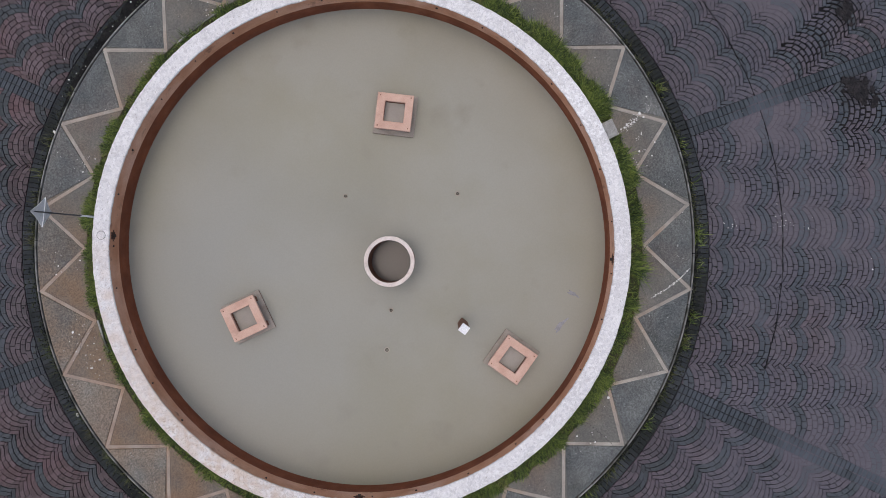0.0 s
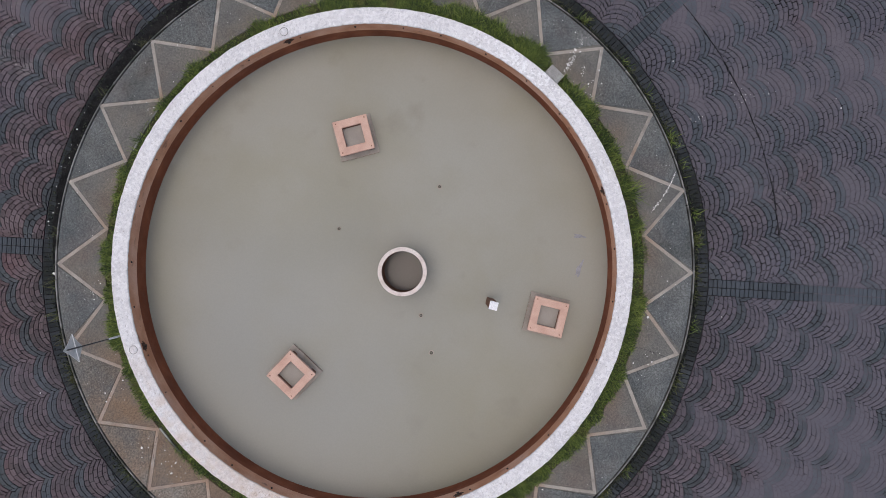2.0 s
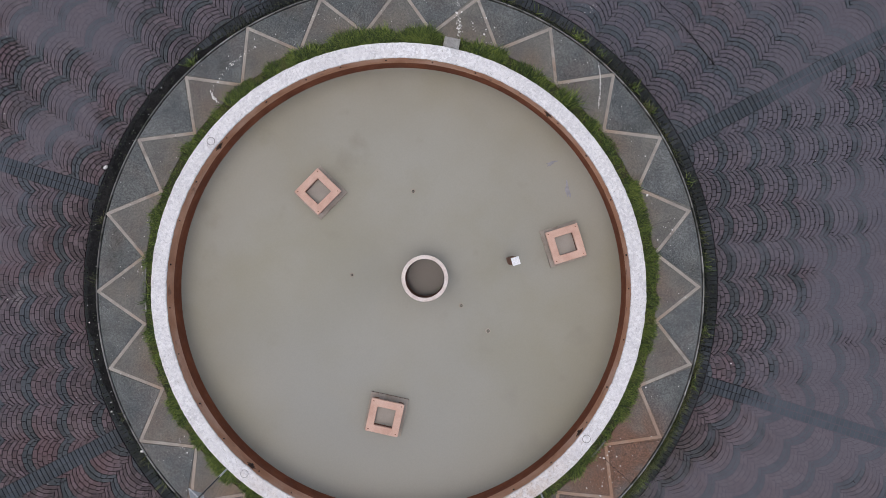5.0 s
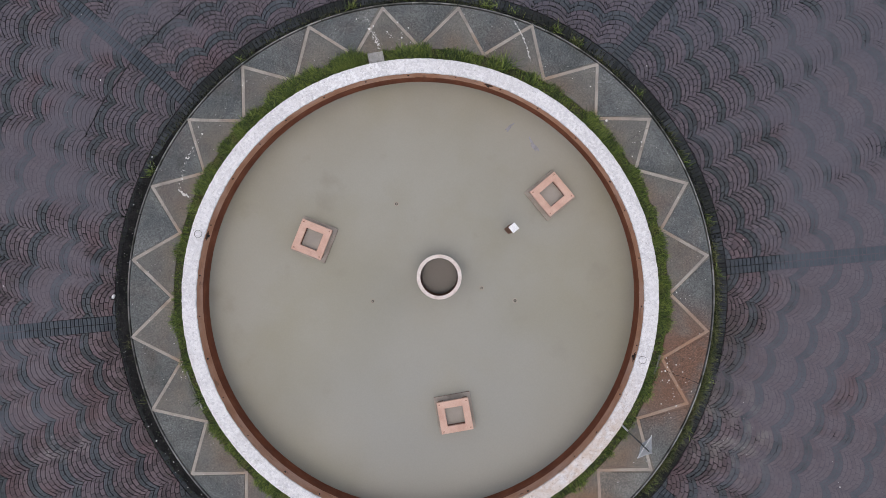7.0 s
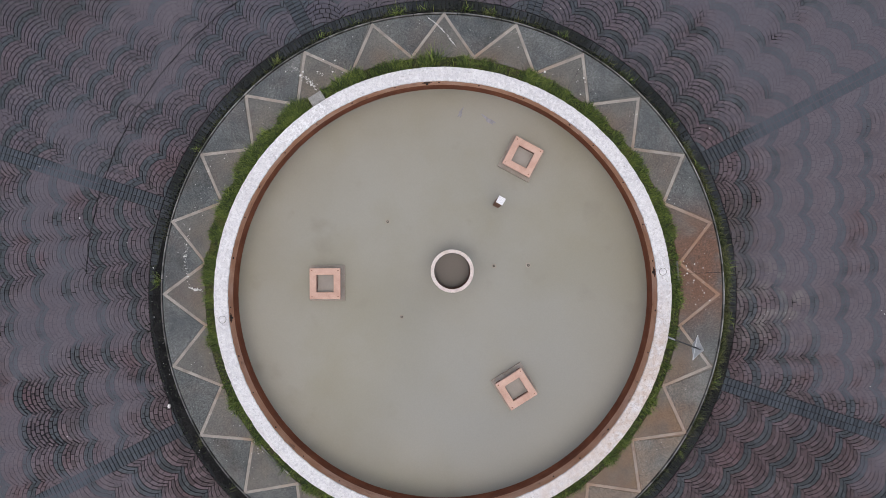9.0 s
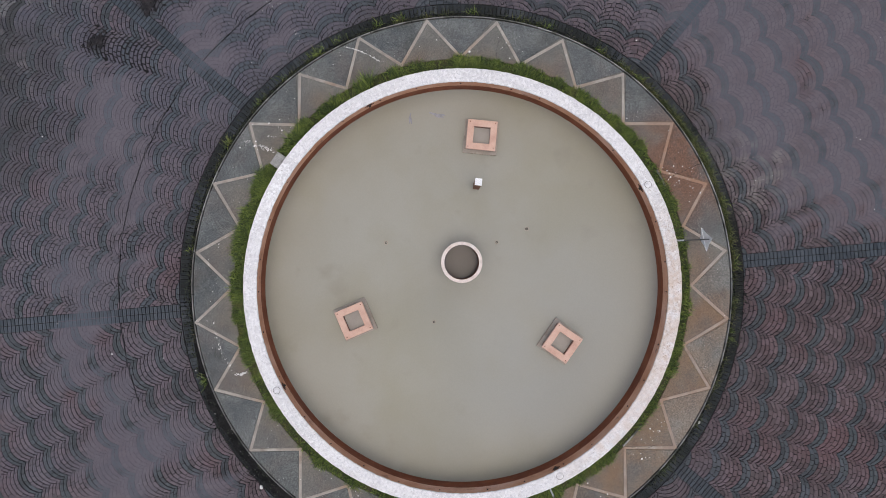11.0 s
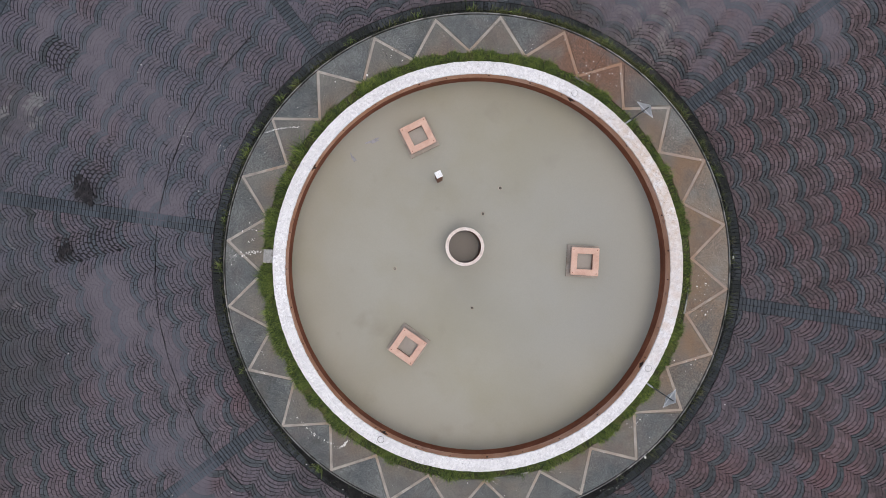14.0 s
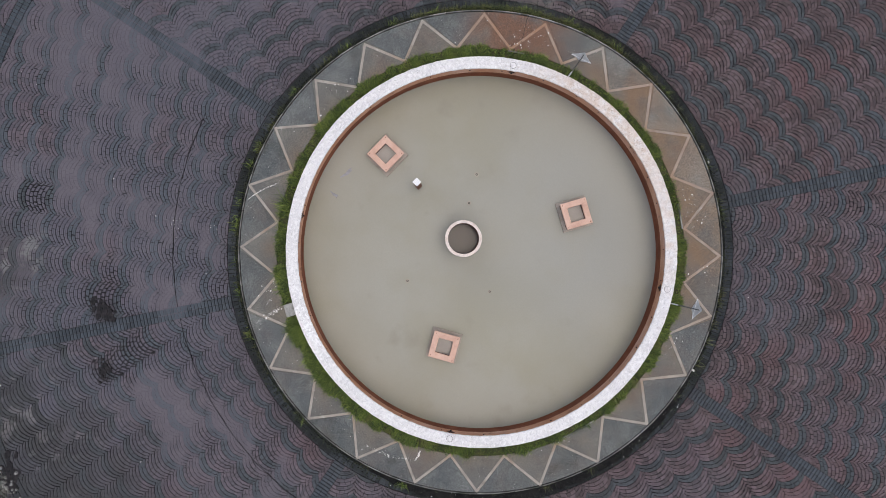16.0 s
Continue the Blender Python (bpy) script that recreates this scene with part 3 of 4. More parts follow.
part("ring_cap", lathe([(0.37, 0.751), (0.43, 0.751), (0.436, 0.757), (0.436, 0.773), (0.43, 0.780), (0.37, 0.780), (0.364, 0.773), (0.364, 0.757)], 64), M_RING, ring, "pale plaster top")
part("well_water", lathe([(0.0005, 0.1), (0.2, 0.1), (0.3715, 0.1)], 48, closed=False), M_WELL, ring, "dark still water")

post = thing("bollard", "short brown square post with a white cap, standing in water", "post", pose(1.603, 1.540, WATER_Z, 0, 0, 46.0))
part("shaft", box_bm(0.132, 0.132, -0.3, 1.0, 0.006), M_RUSTY, post)
part("cap", box_bm(0.148, 0.148, 1.001, 1.04, 0.006), M_WHITECAP, post, "white painted cap")


def nozzle(x, y, r=0.028):
    z = thing("fountain_nozzle", "small dark pipe nozzle at the water surface", "nozzle", pose(x, y, WATER_Z), "nozzles in the basin")
    part("pipe", lathe([(r * 0.55, -0.2), (r, -0.2), (r, 0.02), (r * 0.55, 0.02)], 14), M_HOLE, z)
    part("flange", lathe([(r * 1.05, 0.001), (r * 1.7, 0.001), (r * 1.7, 0.006), (r * 1.05, 0.006)], 18), M_PLINTH, z)


for x, y, r in ((-0.974, -0.263, 0.024), (1.205, 0.281, 0.026), (-0.739, 1.772, 0.026), (1.913, 0.107, 0.03)):
    nozzle(x, y, r)

# ---- fittings of the rim ----
for az in (-8.7, 79.3, 171.2, -100.4):
    c = polar(4.455, az)
    if az != 79.3:
        t = thing("cover_disc", "round limewashed cover set in the coping", "cover", pose(c.x, c.y, RIM_Z, 0, 0, az), "covers in the coping")
        part("disc", lathe([(0.0005, 0.001), (0.062, 0.001), (0.066, 0.004), (0.06, 0.008), (0.0005, 0.008)], 32, closed=False), M_WHITE, t)
        part("collar", lathe([(0.068, 0.0005), (0.076, 0.0005), (0.076, 0.004), (0.068, 0.004)], 32), M_KERB, t, "grey joint")
    c = polar(R_WATER, az)
    o = thing("water_outlet", "rusty iron outlet on the terracotta wall under the coping", "outlet", pose(c.x, c.y, 0.24, 0, 0, az), "outlets in the basin wall")
    part("plate", box_bm(0.016, 0.13, -0.06, 0.08, 0.003), M_RUST, o)
    part("spout", tube_bm(0.025, (-0.005, 0, 0.01), (-0.05, 0, 0.0)), M_HOLE, o)
    part("bracket", box_bm(0.02, 0.2, 0.0, 0.02, 0.003, 0, -0.006), M_RUST, o)
for i in range(31):
    az = -180 + i * 11.6 + float(rng.uniform(-2.2, 2.2))
    c = polar(R_WATER + 0.006, az)
    h = thing("drain_stub", "small dark pipe stub in the basin wall", "pipe", pose(c.x, c.y, 0.26 + float(rng.uniform(-0.03, 0.03)), 0, 0, az), "pipe stubs in the basin wall")
    part("stub", tube_bm(0.01 + float(rng.uniform(0, 0.009)), (0.02, 0, 0), (-0.028, 0, 0), 10), M_HOLE, h)


# ---- signs beside the wall ----
def sign(az, r, lean, label):
    c = polar(r, az)
    s = thing("sign_post", label, "sign", pose(c.x, c.y, -0.05, 0, 0, az), "sign posts beside the basin")
    part("pole", tube_bm(0.017, (0, 0, -0.2), (0.0, 0, 0.75)), M_ROD, s, "thin pale tube")
    part("pole_top", tube_bm(0.012, (0.0, 0, 0.7), (0.012, 0, 2.03)), M_DARKMETAL, s, "dark upper tube")
    d, mid, dent = 0.228, 1.79, 0.92
    # a diamond of bent sheet: a crease along its level diagonal, edges drawn in a little
    rim = []
    for k in range(4):
        u, w = ((-d, 0), (0, -d), (d, 0), (0, d))[k]
        u2, w2 = ((0, -d), (d, 0), (0, d), (-d, 0))[k]
        rim += [(u, w), ((u + u2) / 2 * dent, (w + w2) / 2 * dent)]
    bm = bmesh.new()
    layers = []
    for x in (-0.003, 0.003):
        layers.append([bm.verts.new((x + 0.016 + 0.13 * w + 0.16 * abs(w), u, mid + w)) for u, w in rim])
        layers.append(bm.verts.new((x + 0.016, 0, mid)))
    near, c0, back, c1 = layers
    for k in range(8):
        q = (k + 1) % 8
        bm.faces.new((near[k], near[q], c0))
        bm.faces.new((back[q], back[k], c1))
        bm.faces.new((near[k], back[k], back[q], near[q]))
    bmesh.ops.recalc_face_normals(bm, faces=bm.faces)
    plate = part("plate", bm, M_PLATE, s, "grey diamond-shaped plate of bent sheet")
    part("rail", tube_bm(0.006, (0.008, -d, mid), (0.008, d, mid), 8), M_ROD, plate, "white rail across the plate")


sign(-104.2, 4.69, 0, "thin pole with a grey diamond plate, standing in grass")
sign(-25.5, 4.67, 0, "thin pole with a grey diamond plate, standing in grass")

step = thing("bridging_block", "pale concrete block across the grass strip", "concrete block", pose(*polar(4.79, 107.8), -0.08, 0, 0, 107.8))
part("block", box_bm(0.29, 0.31, 0, 0.10, 0.012), M_BLOCK, step)
for az, w in ((-150.5, 0.9), (-79.0, 0.6), (-9.2, 0.4)):
    e = thing("edging_strip", "pale concrete edging strip showing through the grass", "edging", group="edging by the planting bed")
    half = math.degrees(w / 2 / 4.9)
    part("strip", lathe([(R_SOIL - 0.035, -0.2), (R_SOIL - 0.004, -0.2), (R_SOIL - 0.004, 0.01), (R_SOIL - 0.035, 0.01)], 8, az - half, az + half), M_KERB, e)


# ---- grass and moss ----
def blades(spec):
    """Tapered bent blades: rows of x, y, z, height, lean direction, lean, width."""
    spec = np.asarray(spec)
    x, y, z, h, d, lean, w = spec.T
    dx, dy = np.cos(d), np.sin(d)
    pts = []
    for f, wide in ((0.0, 1.0), (0.55, 0.8), (1.0, 0.12)):
        out = lean * h * f ** 1.7
        up = z + h * f * np.sqrt(np.maximum(0.1, 1 - (lean * f) ** 2 * 0.75))
        for s in (-1, 1):
            pts.append(np.stack([x + dx * out - dy * w * wide * s, y + dy * out + dx * w * wide * s, up], 1))
    v = np.stack(pts, 1).reshape(-1, 3)
    i = np.arange(len(spec))[:, None] * 6
    f = np.concatenate([i + [0, 1, 3, 2], i + [2, 3, 5, 4]], 1).reshape(-1, 4)
    return v.tolist(), f.tolist()


def density(az):
    """How thick the grass grows by direction, in degrees."""
    a = np.radians(az)
    v = 0.62 + 0.22 * np.sin(3 * a + 0.8) + 0.18 * np.sin(7 * a + 2.0) + 0.12 * np.sin(17 * a)
    v += 0.5 * np.exp(-(((az - 122) % 360 - 0 + 180) % 360 - 180) ** 2 / 300.0)
    for c, wdt in ((107.8, 2.3), (-150.5, 5.0), (-79, 4.5), (-9, 3.5), (-62, 3)):
        v -= 0.55 * np.exp(-((((az - c) + 180) % 360 - 180) / wdt) ** 2)
    return np.clip(v + 0.12, 0.12, 1.3)


N = 110000
az = rng.uniform(-180, 180, N)
keep = rng.uniform(0, 1.25, N) < density(az)
az = az[keep]
n = len(az)
middle = rng.uniform(-180, 180, 900)
near = rng.uniform(0, 1, n) < 0.6
az = np.where(near, middle[np.argmin(np.abs(np.round(az, 1)[:, None] - middle[None, :]), axis=1)] + rng.normal(0, 0.16, n), az)
r = 4.62 + 0.33 * rng.beta(1.2, 1.0, n)
bright = np.exp(-((((az - 124) + 180) % 360 - 180) / 18.0) ** 2)
long = 0.85 + 0.3 * bright + 1.2 * np.exp(-((((az - 77.3) + 180) % 360 - 180) / 2.0) ** 2)
a = np.radians(az)
long = long * (0.8 + 0.3 * np.sin(23 * a) + 0.25 * np.sin(41 * a + 1.0) + 0.2 * np.sin(67 * a + 2.0)).clip(0.35, 1.5)
spec = np.stack([r * np.cos(a), r * np.sin(a), np.full(n, -0.04), rng.uniform(0.07, 0.2, n) * long * (0.55 + 0.45 * density(az)),
                 a + rng.normal(0, 0.85, n), rng.uniform(0.3, 1.0, n), rng.uniform(0.0025, 0.006, n)], 1)
spec = spec[np.hypot(spec[:, 0] - polar(4.79, 107.8).x, spec[:, 1] - polar(4.79, 107.8).y) > 0.19]
tall = []
for c, count, high, wide in ((77.3, 80, 0.42, 1.0), (70.5, 30, 0.3, 0.8), (118.0, 40, 0.3, 1.6), (123.0, 60, 0.36, 1.6), (129.0, 60, 0.36, 1.6), (135.0, 50, 0.32, 1.8), (142.0, 40, 0.28, 1.6),
                             (100.5, 70, 0.32, 1.4), (-147.0, 40, 0.28, 1.2), (163.0, 30, 0.26, 0.8), (88.0, 50, 0.3, 1.5)):
    for i in range(count):
        aa, rr = math.radians(c + rng.normal(0, wide)), 4.66 + rng.uniform(0, 0.24)
        tall.append((rr * math.cos(aa), rr * math.sin(aa), -0.04, high * rng.uniform(0.5, 1.0), aa + rng.normal(0, 0.9), rng.uniform(0.5, 1.0), rng.uniform(0.005, 0.009)))
spec = np.concatenate([spec, np.array(tall)])
grass = put("grass", flat_mesh("grass", *blades(spec)), M_GRASS)
tagged(grass, "strip of rough green grass between wall and slab", "grass", kind="stuff")

spec = []
for i in range(300):
    c = rng.uniform(-180, 180) if i < 90 else rng.normal(-12, 15)
    if 155 < c % 360 < 238 and i % 5:
        continue
    big = rng.uniform(0.3, 1.0) ** 2
    for j in range(int(6 + 24 * big)):
        aa = math.radians(c + rng.normal(0, 0.8))
        rr = 5.925 + rng.normal(0, 0.03)
        spec.append((rr * math.cos(aa), rr * math.sin(aa), PAVE_Z - 0.02, rng.uniform(0.05, 0.2) * (0.4 + big), aa + rng.normal(0, 1.0), rng.uniform(0.3, 0.95), rng.uniform(0.0025, 0.005)))
weeds = put("kerb_weeds", flat_mesh("kerb_weeds", *blades(spec)), M_WEED)
tagged(weeds, "tufts of weeds growing along the kerb's foot", "weeds", kind="stuff")

spec = []
for c, count in ((84.0, 60), (110.6, 55), (93.4, 14), (70.2, 30), (65.2, 22), (162.3, 40), (134.4, 14), (11.7, 30), (-9.4, 40), (100.0, 16), (78.5, 14), (50.0, 22), (34.0, 26), (22.0, 20), (-20.0, 34), (-33.0, 26), (-48.0, 20)):
    for j in range(count):
        aa = math.radians(c + rng.normal(0, 0.7))
        rr = 5.93 + abs(rng.normal(0, 0.045))
        spec.append((rr * math.cos(aa), rr * math.sin(aa), PAVE_Z - 0.02, rng.uniform(0.08, 0.24), aa + rng.normal(0, 1.2), rng.uniform(0.4, 1.0), rng.uniform(0.003, 0.006)))
tufts = put("kerb_grass", flat_mesh("kerb_grass", *blades(spec)), M_GRASS)
tagged(tufts, "bright green grass tufts at the kerb's foot", "grass", kind="stuff")

# moss: low lumps along the foot of the kerb
verts, faces = [], []
for i in range(8500):
    c = rng.uniform(0, 2 * math.pi)
    m = 0.6 + 0.4 * math.sin(2 * c + 1.1) * math.sin(5 * c)
    for mid_az, wide in ((190, 38), (312, 16), (75, 14)):
        m += 0.9 * math.exp(-(((math.degrees(c) - mid_az + 180) % 360 - 180) / wide) ** 2)
    rr = R_KERB + 0.008 + abs(rng.normal(0, 0.06 + 0.07 * m))
    if math.cos(c + 0.15) > 0.9 and rng.uniform() < 0.6:
        continue
    s, hgt, t0, b = rng.uniform(0.012, 0.034), rng.uniform(0.008, 0.022), rng.uniform(0, 6.28), len(verts)
    x, y = rr * math.cos(c), rr * math.sin(c)
    for k in range(6):
        q = s * rng.uniform(0.7, 1.2)
        verts.append((x + q * math.cos(t0 + k * 1.047), y + q * math.sin(t0 + k * 1.047), PAVE_Z - 0.012))
    for k in range(6):
        q = s * 0.55
        verts.append((x + q * math.cos(t0 + k * 1.047), y + q * math.sin(t0 + k * 1.047), PAVE_Z - 0.012 + hgt))
    faces += [(b + k, b + (k + 1) % 6, b + 6 + (k + 1) % 6, b + 6 + k) for k in range(6)] + [tuple(range(b + 6, b + 12))]
moss = put("moss", flat_mesh("moss", verts, faces), M_MOSS)
tagged(moss, "dark damp moss along the foot of the kerb", "moss", kind="stuff")

# black mud washed into the gutter
verts, faces = [], []
n = 260
for i in range(n + 1):
    az = 150 + 92 * i / n
    end = min(1.0, 5 * i / n, 5 * (n - i) / n) ** 0.5
    a = radians(az)
    wave = noise.noise((3 * math.cos(a) * 6, 3 * math.sin(a) * 6, 0)) + 0.6 * noise.noise((80 * math.cos(a), 80 * math.sin(a), 1))
    far = R_KERB + 0.03 + end * (0.25 + 0.06 * wave)
    for r, z in ((R_KERB + 0.001, PAVE_Z + 0.012), (R_KERB + 0.05, PAVE_Z + 0.008), (far - 0.05 * end, PAVE_Z + 0.006), (far, PAVE_Z - 0.012)):
        verts.append((r * math.cos(a), r * math.sin(a), z + 0.003 * noise.noise((r * 30, a * 60, 0))))
    if i:
        b = 4 * i
        faces += [(b - 4 + k, b - 3 + k, b + 1 + k, b + k) for k in range(3)]
tagged(put("gutter_mud", flat_mesh("gutter_mud", verts, faces), M_MUD), "black wet mud lying in the gutter by the kerb", "mud", kind="stuff")


# ---- small marks and litter ----
def spots(name, rows, mat, label, category, z):
    """Small flat blots, 1 to 2 mm thick: rows of x, y, radius."""
    verts, faces = [], []
    for x, y, r in rows:
        b, n, t0 = len(verts), 8, rng.uniform(0, 6)
        wob = rng.uniform(0.65, 1.25, n)
        for lift, k in ((0.0, 1.0), (0.0018, 0.8)):
            for i in range(n):
                q = r * k * wob[i]
                verts.append((x + q * math.cos(t0 + i * 6.283 / n), y + q * math.sin(t0 + i * 6.283 / n), z + lift))
        faces += [(b + i, b + (i + 1) % n, b + n + (i + 1) % n, b + n + i) for i in range(n)] + [tuple(range(b + n, b + 2 * n))]
    return tagged(put(name, flat_mesh(name, verts, faces), mat), label, category, kind="stuff")


def along(points, count, wobble, size):
    out = []
    for i in range(count):
        f = rng.uniform(0, len(points) - 1.001)
        k = int(f)
        p = Vector(points[k]).lerp(Vector(points[k + 1]), f - k)
        out.append((p.x + rng.normal(0, wobble), p.y + rng.normal(0, wobble), float(rng.gamma(2.0, size / 2))))
    return out


lime = along([(1.59, 4.91), (1.48, 5.19), (1.31, 5.48), (1.14, 5.69), (0.94, 5.81)], 420, 0.007, 0.0036)
lime += along([(-1.60, 5.09), (-1.49, 4.97), (-1.44, 4.79), (-1.40, 4.55)], 170, 0.016, 0.0032)
lime += along([(-1.81, 5.38), (-1.69, 5.29)], 46, 0.014, 0.0034)
lime += along([(-1.34, 5.15), (-1.20, 5.03)], 46, 0.014, 0.0034)
lime += along([(-4.68, 2.73), (-4.9, 2.3), (-5.01, 1.96), (-5.04, 1.5)], 90, 0.02, 0.005)
lime += along([(-5.05, 1.5), (-4.94, 1.42), (-4.80, 1.38)], 50, 0.014, 0.008)
lime += along([(-1.47, 4.85), (-1.55, 5.0), (-1.7, 5.2)], 60, 0.03, 0.007)
for x, y, w, n in ((-1.0, 5.05, 0.16, 34), (-1.86, 5.36, 0.08, 10), (5.1, -1.1, 0.2, 40), (5.25, -1.65, 0.12, 14), (1.3, -5.1, 0.14, 26), (0.9, -5.2, 0.12, 18), (-2.2, -4.7, 0.12, 18),
                   (-4.8, -1.5, 0.12, 12), (-4.45, -2.1, 0.12, 16), (4.0, 3.4, 0.2, 12), (-3.9, 3.6, 0.2, 10), (2.9, 4.4, 0.2, 10), (5.2, 0.9, 0.15, 10), (-0.5, -5.3, 0.2, 16)):
    lime += [(x + rng.normal(0, w), y + rng.normal(0, w), float(rng.gamma(2.0, 0.0032))) for i in range(n)]
for i in range(700):
    p = polar(math.sqrt(rng.uniform(4.97 ** 2, 5.78 ** 2)), rng.uniform(-180, 180))
    lime.append((p.x, p.y, float(min(0.008, rng.gamma(1.5, 0.002)))))
lime = [q for q in lime if 4.96 < math.hypot(q[0], q[1]) < 5.78 and q[2] > 0.002]
spots("lime_splashes", lime, M_LIME, "white lime splashes and droppings on the slab", "stains", 0.0028)
chalk, grit = [], []
for x, y, w, n in ((0.47, 6.52, 0.1, 26), (0.6, 7.45, 0.12, 30), (0.65, 7.95, 0.08, 10), (6.5, -2.1, 0.3, 40), (-7.1, -3.9, 0.35, 30), (-5.75, 11.5, 0.25, 40)):
    chalk += [(x + rng.normal(0, w), y + rng.normal(0, w), float(rng.gamma(2.0, 0.0023))) for i in range(n)]
for i in range(46):
    p = polar(rng.uniform(5.89, 6.14), rng.uniform(158, 236))
    grit.append((p.x, p.y, float(min(0.016, rng.gamma(2.0, 0.0035)))))
for i in range(320):
    p = polar(math.sqrt(rng.uniform(6.2 ** 2, 13.0 ** 2)), rng.uniform(-180, 180))
    chalk.append((p.x, p.y, float(rng.gamma(1.6, 0.0025))))
spots("paving_specks", [q for q in chalk if q[2] > 0.003], M_LIME, "small pale specks scattered over the setts", "stains", PAVE_Z + 0.005)
spots("gutter_grit", grit, M_LIME, "pale bits of grit lying on the gutter mud", "grit", PAVE_Z + 0.0105)


def film(x, y, length, width, turn, label):
    bm = bmesh.new()
    n = 22
    ring_v = []
    for i in range(n):
        t = 6.2832 * i / n
        k = 1 + 0.28 * math.sin(3 * t + x) + 0.2 * math.sin(5 * t + 2 * y)
        ring_v.append(bm.verts.new((length / 2 * k * math.cos(t), width / 2 * k * math.sin(t) + 0.25 * width * math.sin(2.2 * math.cos(t)), 0.003)))
    f = bm.faces.new(ring_v)
    g = bmesh.ops.extrude_face_region(bm, geom=[f])
    for v in g["geom"]:
        if isinstance(v, bmesh.types.BMVert):
            v.co.z = -0.004
    bmesh.ops.recalc_face_normals(bm, faces=bm.faces)
    ob = part("floating_scum", bm, M_SCUM)
    ob.matrix_world = pose(x, y, WATER_Z, 0, 0, turn)
    tagged(ob, label, "scum")


def mud(x, y, size, label):
    """A thin crust of dark wet mud with a ragged edge and a few crumbs round it."""
    verts, faces = [], []
    blobs = [(0, 0, size)] + [(rng.normal(0, 0.8) * size, rng.normal(0, 0.6) * size, size * rng.uniform(0.1, 0.5)) for i in range(16)]
    for number, (bx, by, r) in enumerate(blobs):
        b, n, ph = len(verts), 28, rng.uniform(0, 6.28, 4)
        for lift, k in ((-0.01, 1.0), (0.0055, 0.94), (0.007, 0.6)):
            for i in range(n):
                t = 6.2832 * i / n
                q = r * k * (1 + 0.22 * math.sin(2 * t + ph[0]) + 0.16 * math.sin(5 * t + ph[1]) + 0.1 * math.sin(9 * t + ph[2]))
                verts.append((x + bx + q * math.cos(t), y + by + 0.8 * q * math.sin(t), PAVE_Z + lift + 0.0006 * number))
        for j in (0, 1):
            faces += [(b + j * n + i, b + j * n + (i + 1) % n, b + (j + 1) * n + (i + 1) % n, b + (j + 1) * n + i) for i in range(n)]
        faces.append(tuple(range(b + 2 * n, b + 3 * n)))
    tagged(put("mud_patch", flat_mesh("mud_patch", verts, faces), M_CLAY), label, "mud", kind="stuff")


heap, heap_faces = [], []
for i in range(150):
    r = rng.uniform(0.012, 0.05)
    at = Vector((-5.95 + rng.normal(0, 0.2), 11.62 + rng.normal(0, 0.16), PAVE_Z + 0.006 + 0.4 * r))
    base = len(heap)
    for k in range(5):
        for z, q in ((-0.5, 1.0), (0.5, 0.6)):
            heap.append((at.x + q * r * rng.uniform(0.7, 1.2) * math.cos(k * 1.257 + i), at.y + q * r * rng.uniform(0.7, 1.2) * math.sin(k * 1.257 + i), at.z + z * r))
    heap_faces += [(base + 2 * k, base + (2 * k + 2) % 10, base + (2 * k + 3) % 10, base + 2 * k + 1) for k in range(5)] + [tuple(base + 2 * k + 1 for k in range(5))]
tagged(put("rubble", flat_mesh("rubble", heap, heap_faces), M_KERB), "scatter of pale broken rubble on dark mud", "rubble", kind="stuff")
mud(-5.72, 11.4, 0.3, "dark wet mud round a scatter of rubble")
mud(-6.0, 11.75, 0.3, "dark wet mud round a scatter of rubble")
mud(-1.6, 9.14, 0.21, "dark wet mud crusted over the setts")
mud(-3.02, 9.13, 0.14, "small patch of dark wet mud on the setts")
film(1.90, 3.31, 0.31, 0.085, 118, "bluish patch of scum floating on murky water")
film(1.36, 3.61, 0.2, 0.07, 40, "small bluish patch of scum on the water")
for x, y, size, turn, label in ((-2.80, -5.24, 0.04, 30, "small white pebble lying at the kerb's foot"), (-6.15, -0.79, 0.048, 75, "oval white stone lying in the dark gutter"),
                                (2.28, -5.53, 0.036, 10, "small white pebble lying at the kerb's foot")):
    stone = bmesh.new()
    bmesh.ops.create_icosphere(stone, subdivisions=2, radius=size)
    for v in stone.verts:
        v.co *= 1 + 0.18 * noise.noise(v.co * 30)
        v.co.y *= 0.7
        v.co.z *= 0.6
    pebble = part("pebble", stone, M_LIME)
    pebble.matrix_world = pose(x, y, PAVE_Z + 0.3 * size, 0, 0, turn)
    tagged(pebble, label, "pebble", "pebbles along the kerb")


def crack(points, width, label):
    """A fine dark crack in the slab."""
    pts = [Vector(p) for p in points]
    fine = []
    for a, b in zip(pts, pts[1:]):
        for i in range(6):
            q = a.lerp(b, i / 6)
            fine.append(q + Vector((rng.normal(0, 0.006), rng.normal(0, 0.006))))
    verts, faces = [], []
    for i, q in enumerate(fine):
        d = (fine[min(i + 1, len(fine) - 1)] - fine[max(i - 1, 0)]).normalized()
        s = Vector((-d.y, d.x)) * width * rng.uniform(0.5, 1.0)
        verts += [(*(q + s), 0.0031), (*(q - s), 0.0031)]
        if i:
            b = 2 * i
            faces.append((b - 2, b - 1, b + 1, b))
    tagged(put("crack", flat_mesh("crack", verts, faces), M_CUT), label, "crack", kind="stuff")


crack([(4.97, -0.87), (5.25, -0.95), (5.5, -1.0), (5.79, -1.08)], 0.0065, "fine dark crack across the stained slab")
